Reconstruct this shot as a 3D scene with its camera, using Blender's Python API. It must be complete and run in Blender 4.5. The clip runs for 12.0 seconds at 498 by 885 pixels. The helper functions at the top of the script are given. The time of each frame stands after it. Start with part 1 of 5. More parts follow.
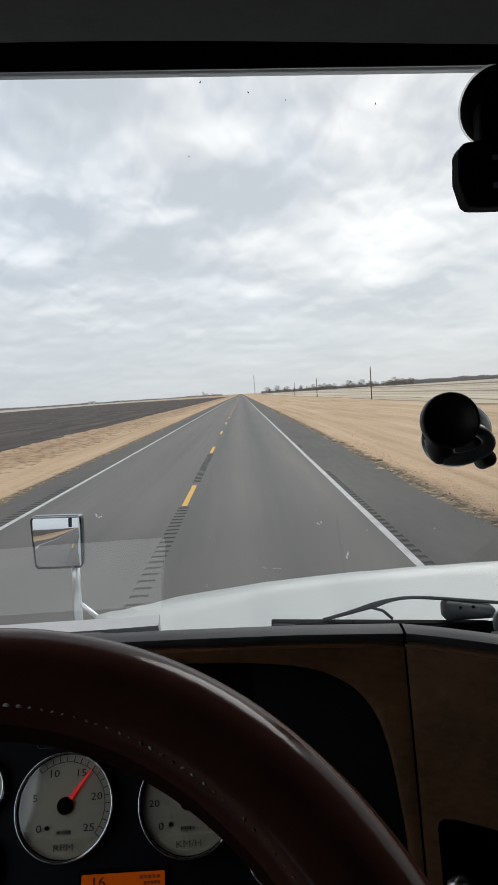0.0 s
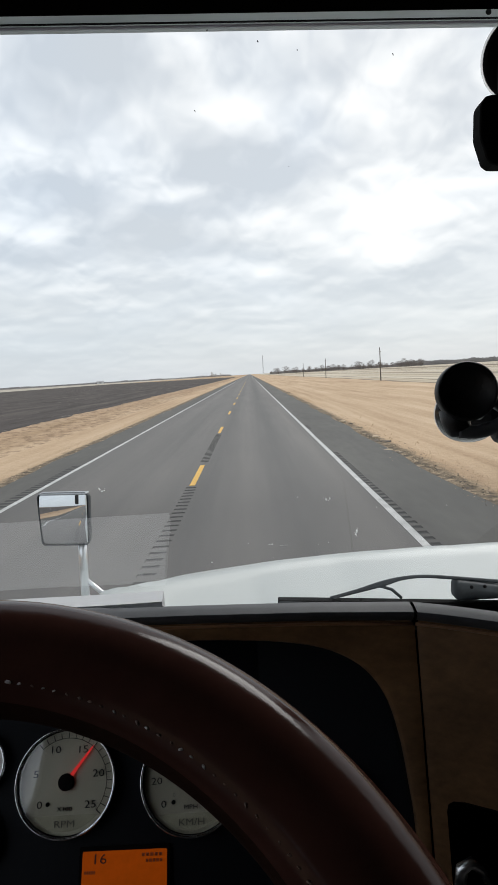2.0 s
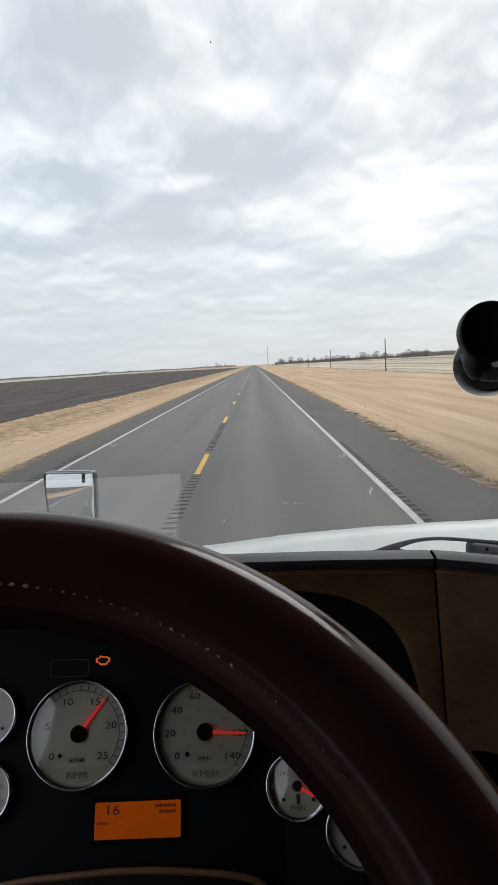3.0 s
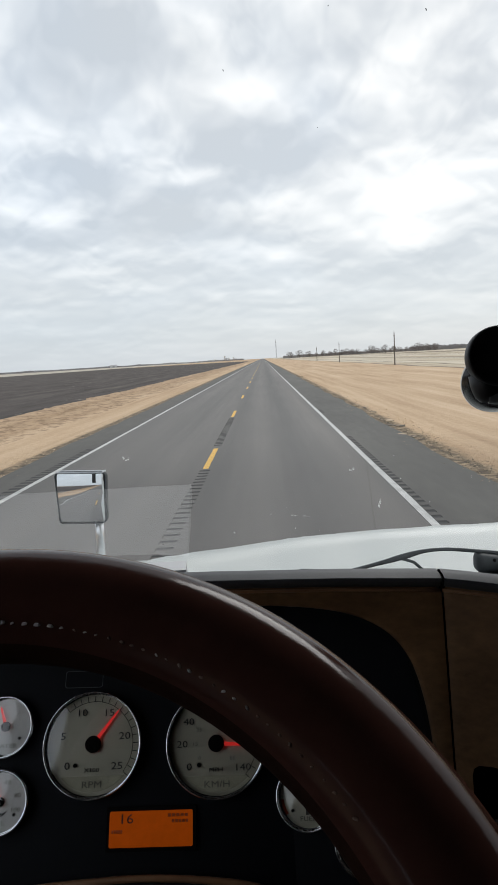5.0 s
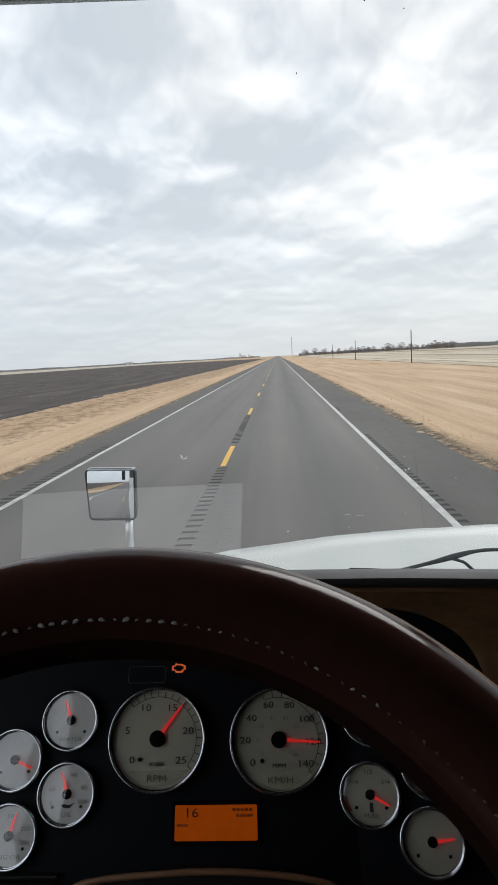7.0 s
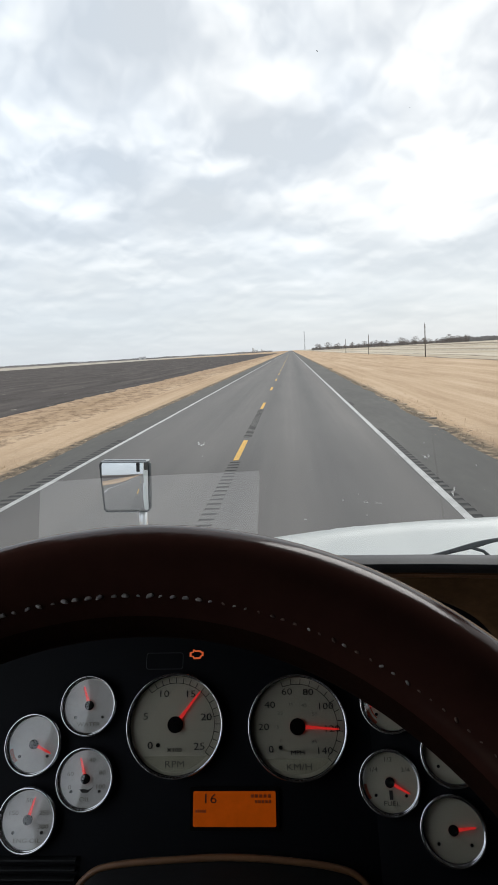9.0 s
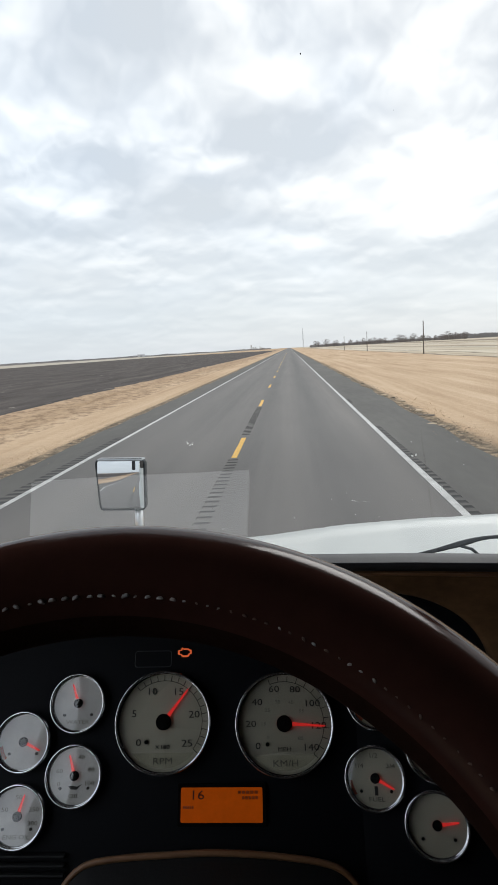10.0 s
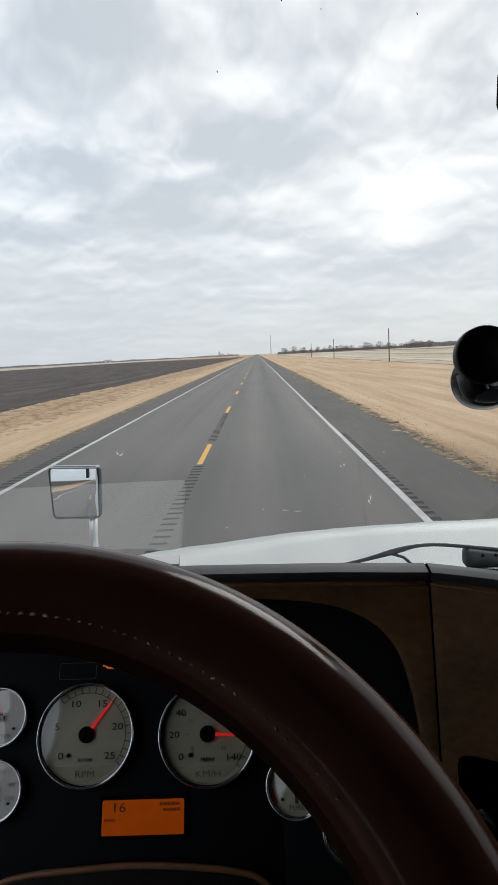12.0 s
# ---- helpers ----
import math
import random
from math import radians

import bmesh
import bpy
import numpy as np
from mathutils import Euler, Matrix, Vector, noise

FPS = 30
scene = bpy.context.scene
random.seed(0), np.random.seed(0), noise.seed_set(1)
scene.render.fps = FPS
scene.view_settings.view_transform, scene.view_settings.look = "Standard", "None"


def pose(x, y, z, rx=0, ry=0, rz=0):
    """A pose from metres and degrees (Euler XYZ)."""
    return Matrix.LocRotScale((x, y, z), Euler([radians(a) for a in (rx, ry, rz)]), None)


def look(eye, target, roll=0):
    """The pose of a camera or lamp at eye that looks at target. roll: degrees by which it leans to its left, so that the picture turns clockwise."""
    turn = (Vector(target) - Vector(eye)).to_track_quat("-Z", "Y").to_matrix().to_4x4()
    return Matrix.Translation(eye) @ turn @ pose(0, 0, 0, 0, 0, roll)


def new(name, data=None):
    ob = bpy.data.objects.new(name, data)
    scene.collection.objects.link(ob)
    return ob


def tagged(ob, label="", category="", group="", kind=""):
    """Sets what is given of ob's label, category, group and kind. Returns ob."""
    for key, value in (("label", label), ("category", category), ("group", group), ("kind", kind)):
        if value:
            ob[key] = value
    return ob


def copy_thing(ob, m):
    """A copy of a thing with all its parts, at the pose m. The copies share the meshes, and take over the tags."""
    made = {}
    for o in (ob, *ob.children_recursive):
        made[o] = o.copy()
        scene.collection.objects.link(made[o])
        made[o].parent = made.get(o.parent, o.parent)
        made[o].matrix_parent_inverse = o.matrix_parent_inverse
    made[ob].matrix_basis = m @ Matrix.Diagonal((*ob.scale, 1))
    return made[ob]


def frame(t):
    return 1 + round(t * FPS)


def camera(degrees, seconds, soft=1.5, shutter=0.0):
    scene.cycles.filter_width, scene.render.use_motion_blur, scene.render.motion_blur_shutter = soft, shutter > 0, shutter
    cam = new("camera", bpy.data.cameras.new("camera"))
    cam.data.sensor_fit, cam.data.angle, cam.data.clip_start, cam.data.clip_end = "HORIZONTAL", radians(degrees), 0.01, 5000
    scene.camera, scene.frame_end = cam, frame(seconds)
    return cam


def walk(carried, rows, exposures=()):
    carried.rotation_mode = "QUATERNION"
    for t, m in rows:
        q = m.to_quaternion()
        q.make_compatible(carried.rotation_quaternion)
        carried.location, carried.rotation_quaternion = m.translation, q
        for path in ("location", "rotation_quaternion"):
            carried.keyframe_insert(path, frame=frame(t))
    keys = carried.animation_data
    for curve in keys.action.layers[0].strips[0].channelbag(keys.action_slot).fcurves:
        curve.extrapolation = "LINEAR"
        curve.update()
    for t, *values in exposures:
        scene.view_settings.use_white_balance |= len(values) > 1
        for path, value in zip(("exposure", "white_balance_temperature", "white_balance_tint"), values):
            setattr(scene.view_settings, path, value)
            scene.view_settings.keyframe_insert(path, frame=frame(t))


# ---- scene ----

cam = camera(41.86, 12.0)
# seconds, eye x y z, yaw, pitch, roll
ROWS = [
    (0.0, 0.0133, -0.0130, 2.2734, -0.70, -4.34, 3.74),
    (0.5, 0.0059, 0.0075, 2.2600, -0.48, -4.83, 3.48),
    (1.0, 0.0085, 0.0090, 2.2597, -0.29, -5.27, 3.40),
    (1.5, 0.0096, 0.0227, 2.2504, -0.08, -5.65, 3.48),
    (2.0, 0.0141, 0.0096, 2.2626, 0.05, -6.00, 3.39),
    (2.5, 0.0095, 0.0205, 2.2176, 0.21, -6.49, 3.30),
    (4.5, -0.0177, 0.0069, 2.2392, 1.13, -7.13, 3.41),
    (5.0, 0.0000, 0.0094, 2.2459, 1.19, -7.31, 3.31),
    (5.5, 0.0000, 0.0000, 2.2600, 1.38, -7.23, 3.29),
    (6.0, -0.0012, 0.0041, 2.2783, 1.37, -7.09, 3.33),
    (6.5, -0.0205, -0.0013, 2.2767, 1.71, -7.15, 3.20),
    (7.0, -0.0496, 0.0022, 2.2518, 2.55, -7.46, 3.17),
    (7.5, -0.0577, -0.0103, 2.2600, 3.34, -7.68, 3.63),
    (9.5, -0.0545, 0.0093, 2.2383, 3.68, -7.95, 3.26),
    (10.0, -0.0436, 0.0020, 2.2442, 3.52, -8.10, 3.40),
    (10.5, -0.0432, 0.0005, 2.2519, 3.35, -8.15, 3.52),
    (11.0, -0.0301, -0.0019, 2.2538, 3.18, -8.16, 3.41),
    (11.5, -0.0172, -0.0004, 2.2532, 2.85, -8.00, 3.51),
    (12.0, 0.0023, -0.0009, 2.2474, 0.72, -7.70, 2.95),
]
walk(cam, [(t, pose(x, y, z, 90 + pitch, roll, yaw)) for t, x, y, z, yaw, pitch, roll in ROWS],
     exposures=((0.0, 0.15), (0.5, 0.19), (1.0, 0.22), (1.5, 0.27), (2.0, 0.29), (2.5, 0.28), (4.5, 0.25), (5.5, 0.26), (6.0, 0.19), (6.5, 0.12), (7.0, 0.30), (7.5, 0.37), (9.5, 0.38), (10.5, 0.41), (11.5, 0.35), (12.0, 0.22)))


# ---- world and light ----
class Nodes:
    """Short hand for node trees."""

    def __init__(self, tree):
        self.t = tree

    def add(self, kind, **ins):
        n = self.t.nodes.new(kind)
        for k, v in ins.items():
            self.put(n, k.replace("_", " "), v)
        return n

    def put(self, n, key, v):
        sock = n.inputs[int(key[1:])] if key[0] == "i" and key[1:].isdigit() else n.inputs[key]
        if isinstance(v, bpy.types.NodeSocket):
            self.t.links.new(v, sock)
        else:
            sock.default_value = v

    def math(self, op, a, b=0.0, c=0.0, clamp=False):
        n = self.add("ShaderNodeMath", i0=a, i1=b, i2=c)
        n.operation, n.use_clamp = op, clamp
        return n.outputs[0]

    def mix(self, fac, a, b, blend="MIX"):
        n = self.t.nodes.new("ShaderNodeMix")
        n.data_type, n.blend_type = "RGBA", blend
        for key, v in ((0, fac), (6, a), (7, b)):
            if isinstance(v, bpy.types.NodeSocket):
                self.t.links.new(v, n.inputs[key])
            else:
                n.inputs[key].default_value = (*v, 1.0) if isinstance(v, tuple) and len(v) == 3 else v
        return n.outputs[2]

    def noise(self, vec, scale, detail=4.0, rough=0.55, distort=0.0):
        n = self.add("ShaderNodeTexNoise", Scale=scale, Detail=detail, Roughness=rough, Distortion=distort)
        if vec is not None:
            self.t.links.new(vec, n.inputs["Vector"])
        return n

    def ramp(self, fac, stops):
        n = self.t.nodes.new("ShaderNodeValToRGB")
        el = n.color_ramp.elements
        while len(el) < len(stops):
            el.new(0.5)
        for e, (pos, col) in zip(el, stops):
            e.position, e.color = pos, (*col, 1.0) if len(col) == 3 else col
        self.t.links.new(fac, n.inputs[0])
        return n.outputs[0]

    def stretch(self, vec, sx, sy, sz):
        n = self.add("ShaderNodeMapping", Vector=vec)
        n.inputs["Scale"].default_value = (sx, sy, sz)
        return n.outputs[0]


SUN_EL, SUN_AZ = 38.0, 25.0      # the sun stands behind the bright clouds ahead
world = bpy.data.worlds.new("overcast_sky")
scene.world = world
world.use_nodes = True
world.node_tree.nodes.clear()
N = Nodes(world.node_tree)
way = N.add("ShaderNodeTexCoord").outputs["Generated"]
sep = N.add("ShaderNodeSeparateXYZ", Vector=way).outputs
up = N.math("MAXIMUM", sep[2], 0.0)
flat = N.math("ADD", up, 0.10)
cloud_xy = N.add("ShaderNodeCombineXYZ", X=N.math("DIVIDE", sep[0], flat), Y=N.math("DIVIDE", sep[1], flat)).outputs[0]
az = N.math("DEGREES", N.math("ARCTAN2", sep[0], sep[1]))
el = N.math("DEGREES", N.math("ARCSINE", sep[2]))
warp = N.add("ShaderNodeSeparateColor", Color=N.noise(way, 10.0, 3.0, 0.45).outputs["Color"]).outputs
az = N.math("ADD", az, N.math("MULTIPLY", N.math("SUBTRACT", warp[0], 0.5), 3.4))
el = N.math("ADD", el, N.math("MULTIPLY", N.math("SUBTRACT", warp[1], 0.5), N.math("MINIMUM", N.math("MULTIPLY", N.math("MAXIMUM", el, 0.0), 0.16), 2.6)))


def bank(a, e, wa, we):
    """A soft bank of cloud round a bearing and a height."""
    da = N.math("DIVIDE", N.math("SUBTRACT", az, a), wa)
    de = N.math("DIVIDE", N.math("SUBTRACT", el, e), we)
    s = N.math("ADD", N.math("MULTIPLY", da, da), N.math("MULTIPLY", de, de))
    return N.math("EXPONENT", N.math("MULTIPLY", s, -1.0))


heap_xy = N.add("ShaderNodeCombineXYZ", X=N.math("DIVIDE", az, 9.0), Y=N.math("DIVIDE", el, N.math("ADD", N.math("MULTIPLY", el, 0.095), 1.9))).outputs[0]
heaps = N.noise(heap_xy, 1.15, 4.0, 0.45, 0.08).outputs["Fac"]
wisps = N.noise(heap_xy, 3.2, 2.0, 0.45, 0.1).outputs["Fac"]
veil = N.noise(N.stretch(cloud_xy, 1.0, 1.4, 1.0), 1.1, 5.0, 0.5, 0.3).outputs["Fac"]
dens = N.math("ADD", N.math("ADD", N.math("MULTIPLY", heaps, 0.30), 0.290), N.math("ADD", N.math("MULTIPLY", wisps, 0.06), N.math("MULTIPLY", veil, 0.05)))


def puff(shift, size_of=1.9, seed=0.0):
    """Heaped cloud tops; shift: how far up the sky to look."""
    v = N.t.nodes.new("ShaderNodeTexVoronoi")
    v.feature = "SMOOTH_F1"
    at_ = N.add("ShaderNodeVectorMath", i0=heap_xy, i1=(seed, shift, 0.0)).outputs[0]
    bend = N.add("ShaderNodeVectorMath", i0=N.noise(at_, 2.2, 2.0, 0.45).outputs["Color"], i1=(0.5, 0.5, 0.5))
    bend.operation = "SUBTRACT"
    size = N.add("ShaderNodeVectorMath", i0=bend.outputs[0])
    size.operation = "SCALE"
    size.inputs["Scale"].default_value = 0.55
    N.put(v, "Vector", N.add("ShaderNodeVectorMath", i0=at_, i1=size.outputs[0]).outputs[0])
    for key, val in (("Scale", size_of), ("Detail", 1.2), ("Roughness", 0.40), ("Lacunarity", 2.3), ("Smoothness", 0.32)):
        v.inputs[key].default_value = val
    v.normalize = True
    return N.math("SUBTRACT", 1.0, v.outputs["Distance"])


heap = puff(0.0)
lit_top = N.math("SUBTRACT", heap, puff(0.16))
dens = N.math("ADD", dens, N.math("MULTIPLY", N.math("SUBTRACT", heap, 0.60), 0.24))
dens = N.math("ADD", dens, N.math("MULTIPLY", lit_top, 0.34))
broken = N.math("MULTIPLY", N.math("SUBTRACT", N.noise(heap_xy, 0.8, 2.0, 0.5).outputs["Fac"], 0.38), 4.0, clamp=True)
small_tops = N.math("SUBTRACT", puff(0.0, 4.4, 7.3), puff(0.09, 4.4, 7.3))
dens = N.math("ADD", dens, N.math("MULTIPLY", N.math("MULTIPLY", small_tops, broken), 0.22))
dens = N.math("ADD", dens, N.math("MULTIPLY", N.math("MINIMUM", N.math("MAXIMUM", N.math("DIVIDE", az, 20.0), -1.0), 1.0), 0.035))
# banks of cloud: bearing, height, half widths, light or dark
HIGH = ((17.8, 20.5, 3.0, 4.5, -0.13), (-19.8, 24.1, 3.0, 2.48, 0.08), (-12.3, 24.5, 7.0, 2.48, -0.14), (5.1, 23.9, 6.0, 2.24, -0.09), (13.3, 22.8, 3.5, 1.99, 0.15), (-1.5, 21.5, 4.7, 1.74, 0.16), (12.0, 19.4, 4.7, 2.09, 0.10), (-15.8, 21.4, 5.0, 1.24, -0.06), (0.1, 16.7, 6.0, 2.48, -0.15), (7.5, 17.8, 3.5, 2.24, -0.11), (-15.2, 17.8, 5.5, 1.39, 0.09), (-21.0, 17.1, 3.0, 1.99, 0.08))
MIDDLE = ((-5.0, 15.5, 3.0, 0.65, 0.15), (-6.3, 13.4, 3.7, 1.49, -0.15), (-13.5, 15.5, 2.6, 1.69, -0.15), (-20.6, 12.9, 3.5, 0.99, 0.11), (-16.2, 12.1, 3.0, 0.65, 0.13), (-13.9, 11.7, 0.9, 0.40, -0.15), (12.5, 11.5, 5.2, 3.38, 0.26), (2.7, 13.1, 2.5, 1.19, 0.09), (12.4, 6.8, 5.2, 0.99, -0.19), (15.7, 8.0, 3.0, 0.80, -0.08), (6.8, 8.6, 3.0, 0.99, -0.08), (1.7, 8.9, 1.4, 0.65, 0.24), (-9.8, 11.3, 6.5, 0.80, -0.07))
LOW = ((-3.4, 5.6, 1.2, 0.30, 0.16), (-18.2, 10.1, 5.5, 0.70, -0.07), (-19.3, 8.6, 4.0, 0.45, 0.08), (8.5, 2.5, 1.6, 0.40, -0.12), (14.4, 1.8, 1.3, 0.35, 0.11), (-17.5, 2.6, 8.0, 0.75, -0.06), (6.2, 6.7, 3.2, 0.55, 0.08), (-8.6, 7.5, 5.0, 0.60, -0.05), (-4.5, 3.1, 6.0, 0.50, 0.04))
for a, e, wa, we, s in (*HIGH, *MIDDLE, *LOW):
    dens = N.math("ADD", dens, N.math("MULTIPLY", bank(a, e, wa, we), s * (0.86 if s > 0 else 1.12)))
cloud = N.ramp(dens, ((0.36, (0.545, 0.58, 0.62)), (0.45, (0.615, 0.645, 0.68)), (0.51, (0.69, 0.715, 0.74)), (0.58, (0.785, 0.80, 0.815)), (0.66, (0.88, 0.885, 0.89)), (0.80, (1.04, 1.035, 1.02))))
tint = N.noise(heap_xy, 0.55, 2.0, 0.5).outputs["Fac"]
tint = N.math("ADD", N.math("MULTIPLY", N.math("SUBTRACT", tint, 0.42), 3.0), N.math("MULTIPLY", az, -0.02), clamp=True)
cloud = N.mix(tint, cloud, N.mix(1.0, cloud, (0.96, 0.995, 1.04), "MULTIPLY"))
low = N.math("POWER", N.math("SUBTRACT", 1.0, N.math("MINIMUM", N.math("MULTIPLY", up, 3.6), 1.0)), 1.5)
cloud = N.mix(N.math("MULTIPLY", low, 0.85), cloud, (0.535, 0.580, 0.630))
sky = N.add("ShaderNodeTexSky")
sky.sky_type, sky.sun_disc, sky.sun_elevation, sky.sun_rotation = "NISHITA", False, radians(SUN_EL), radians(SUN_AZ)
blue = N.mix(1.0, sky.outputs[0], (0.10, 0.10, 0.10), "MULTIPLY")
colour = N.mix(0.93, blue, cloud)
bg = N.add("ShaderNodeBackground", Color=colour, Strength=1.0)
N.add("ShaderNodeOutputWorld", Surface=bg.outputs[0])

sun = new("sun", bpy.data.lights.new("sun", "SUN"))
sun.data.energy, sun.data.angle, sun.data.color = 1.1, radians(30), (1.0, 0.98, 0.95)
sun.matrix_world = look((0, 0, 50), (-50 * math.sin(radians(SUN_AZ)) / math.tan(radians(SUN_EL)), -50 * math.cos(radians(SUN_AZ)) / math.tan(radians(SUN_EL)), 0))


# ---- materials ----
def material(name, colour, rough=0.6, metal=0.0, second=None, scale=8.0, amount=1.0, bump=0.0, bump_scale=60.0, coat=0.0,
             squash=(1, 1, 1), spread=0.06, emit=0.0, spec=0.5):
    m = bpy.data.materials.new(name)
    m.use_nodes = True
    n = Nodes(m.node_tree)
    b = m.node_tree.nodes["Principled BSDF"]
    vec = n.stretch(n.add("ShaderNodeTexCoord").outputs["Object"], *squash)
    second = second or tuple(c * 0.75 for c in colour)
    f = n.noise(vec, scale, 6.0, 0.6).outputs["Fac"]
    g = n.noise(vec, scale * 9.0, 4.0, 0.6).outputs["Fac"]
    mixf = n.math("MULTIPLY", n.math("ADD", n.math("MULTIPLY", f, 0.65), n.math("MULTIPLY", g, 0.35)), amount)
    f2 = n.ramp(mixf, ((0.32, (0, 0, 0)), (0.68, (1, 1, 1))))
    col = n.mix(f2, colour, second)
    n.put(b, "Base Color", col)
    r = n.math("ADD", rough, n.math("MULTIPLY", n.math("SUBTRACT", f, 0.5), spread), clamp=True)
    n.put(b, "Roughness", r)
    n.put(b, "Metallic", metal)
    n.put(b, "Specular IOR Level", spec)
    if coat:
        n.put(b, "Coat Weight", coat)
        n.put(b, "Coat Roughness", 0.08)
    if emit:
        n.put(b, "Emission Color", (*colour, 1.0))
        n.put(b, "Emission Strength", emit)
    if bump:
        h = n.noise(vec, bump_scale, 5.0, 0.6).outputs["Fac"]
        n.put(b, "Normal", n.add("ShaderNodeBump", Strength=bump, Distance=0.002, Height=h).outputs[0])
    return m


ASPHALT = material("asphalt", (0.172, 0.163, 0.154), 0.85, second=(0.142, 0.135, 0.128), scale=0.7, bump=0.5, bump_scale=70, squash=(1, 0.02, 1), spec=0.3)


def wheel_tracks(m):
    """Worn and oil-darkened bands along the lanes, and faint patches between them."""
    n = Nodes(m.node_tree)
    b = m.node_tree.nodes["Principled BSDF"]
    base = b.inputs["Base Color"].links[0].from_socket
    at_ = n.add("ShaderNodeTexCoord").outputs["Object"]
    band = n.noise(n.stretch(at_, 1.0, 0.0025, 1.0), 0.85, 3.0, 0.55).outputs["Fac"]
    blot = n.noise(n.stretch(at_, 1.0, 0.12, 1.0), 0.9, 5.0, 0.6).outputs["Fac"]
    x = n.add("ShaderNodeSeparateXYZ", Vector=at_).outputs[0]
    worn = n.math("ADD", n.math("MULTIPLY", n.math("SINE", n.math("MULTIPLY", n.math("ADD", x, 0.62), 3.6)), 0.10), n.math("ADD", n.math("MULTIPLY", band, 0.62), n.math("MULTIPLY", blot, 0.38)))
    tone = n.ramp(worn, ((0.30, (0.78, 0.79, 0.80)), (0.50, (0.98, 0.98, 0.98)), (0.70, (1.16, 1.15, 1.13))))
    grit = n.ramp(n.noise(at_, 42.0, 3.0, 0.7).outputs["Fac"], ((0.35, (0.80, 0.80, 0.80)), (0.65, (1.18, 1.18, 1.18))))
    n.put(b, "Base Color", n.mix(1.0, n.mix(1.0, base, tone, "MULTIPLY"), grit, "MULTIPLY"))


wheel_tracks(ASPHALT)
SHOULDER = material("shoulder_asphalt", (0.136, 0.130, 0.119), 0.9, second=(0.088, 0.084, 0.078), scale=0.5, bump=0.6, bump_scale=60, squash=(1, 0.2, 1), spec=0.3)
# dark milled asphalt, with the shade inside the grooves put into its colour
MILLED_OLD_SHADE = material("old_milled_shade", (0.080, 0.079, 0.076), 0.95, second=(0.056, 0.055, 0.053), scale=3, bump=0.6, spec=0.2)
MILLED_FAR_SHADE = material("worn_milled_shade", (0.088, 0.087, 0.085), 0.95, second=(0.060, 0.059, 0.058), scale=3, bump=0.6, spec=0.2)
LINE_WHITE = material("road_paint_white", (0.66, 0.66, 0.64), 0.7, second=(0.34, 0.34, 0.33), scale=3.0, bump=0.3)
LINE_YELLOW = material("road_paint_yellow", (0.78, 0.46, 0.08), 0.7, second=(0.62, 0.36, 0.07), scale=3.0, bump=0.3)
GRASS = material("dry_grass_blades", (0.72, 0.55, 0.36), 0.9, second=(0.55, 0.40, 0.25), scale=1.5, spec=0.1)
WEED = material("dead_brown_weeds", (0.36, 0.25, 0.15), 0.9, second=(0.20, 0.135, 0.085), scale=1.5, spec=0.1)
CLOD = bpy.data.materials.new("earth_clods")
CLOD.use_nodes = True
n = Nodes(CLOD.node_tree)
b = CLOD.node_tree.nodes["Principled BSDF"]
n.put(b, "Base Color", n.ramp(n.add("ShaderNodeNewGeometry").outputs["Random Per Island"], ((0.0, (0.10, 0.085, 0.07)), (0.5, (0.26, 0.20, 0.14)), (1.0, (0.60, 0.47, 0.32)))))
n.put(b, "Roughness", 0.95)
PAINT = material("white_truck_paint", (0.54, 0.57, 0.557), 0.30, second=(0.52, 0.55, 0.537), scale=2.0, spread=0.02, spec=0.25)
CHROME = material("chrome", (0.86, 0.87, 0.88), 0.30, 1.0, second=(0.74, 0.75, 0.76), scale=20)
BEZEL = material("polished_bezel", (0.90, 0.90, 0.91), 0.16, 1.0, second=(0.78, 0.79, 0.80), scale=30)
BLACK = material("black_plastic", (0.007, 0.007, 0.008), 0.5, second=(0.005, 0.005, 0.006), scale=30, bump=0.2, bump_scale=300)
MATT = material("matt_black", (0.004, 0.004, 0.004), 0.85, second=(0.003, 0.003, 0.003), scale=30, spec=0.1)
PLATE = material("black_panel", (0.0026, 0.0034, 0.006), 0.6, second=(0.002, 0.0026, 0.0045), scale=40, bump=0.1, bump_scale=300, spec=0.15)
RUBBER = material("grey_rubber", (0.045, 0.055, 0.060), 0.6, second=(0.022, 0.026, 0.029), scale=40, bump=0.2)
ARM_GREY = material("satin_grey_plastic", (0.10, 0.105, 0.11), 0.4, second=(0.08, 0.084, 0.088), scale=40, bump=0.1)
PAD = material("grained_dash_vinyl", (0.070, 0.073, 0.080), 0.6, second=(0.054, 0.057, 0.062), scale=40, bump=0.07, bump_scale=420)
WOOD = material("brown_wood_trim", (0.225, 0.122, 0.056), 0.45, second=(0.085, 0.045, 0.021), scale=16, squash=(0.6, 1, 1.2), bump=0.1, spec=0.25)
COPPER = material("copper_edge", (0.30, 0.15, 0.07), 0.4, second=(0.2, 0.1, 0.05), scale=20)
LEATHER = material("brown_leather", (0.074, 0.030, 0.023), 0.13, second=(0.046, 0.019, 0.0145), scale=10, bump=0.14, bump_scale=38, spread=0.10, spec=0.13)
# leather darkened for the shaded underside of the rim
RIM_SHADE = material("shaded_matt_leather", (0.030, 0.013, 0.009), 0.85, second=(0.020, 0.009, 0.006), scale=40, bump=0.2, bump_scale=200, spec=0.05)
STICKER = material("faded_label", (0.45, 0.25, 0.25), 0.7, second=(0.30, 0.28, 0.27), scale=120)
THREAD = material("pale_thread", (0.62, 0.59, 0.57), 0.7, scale=60)
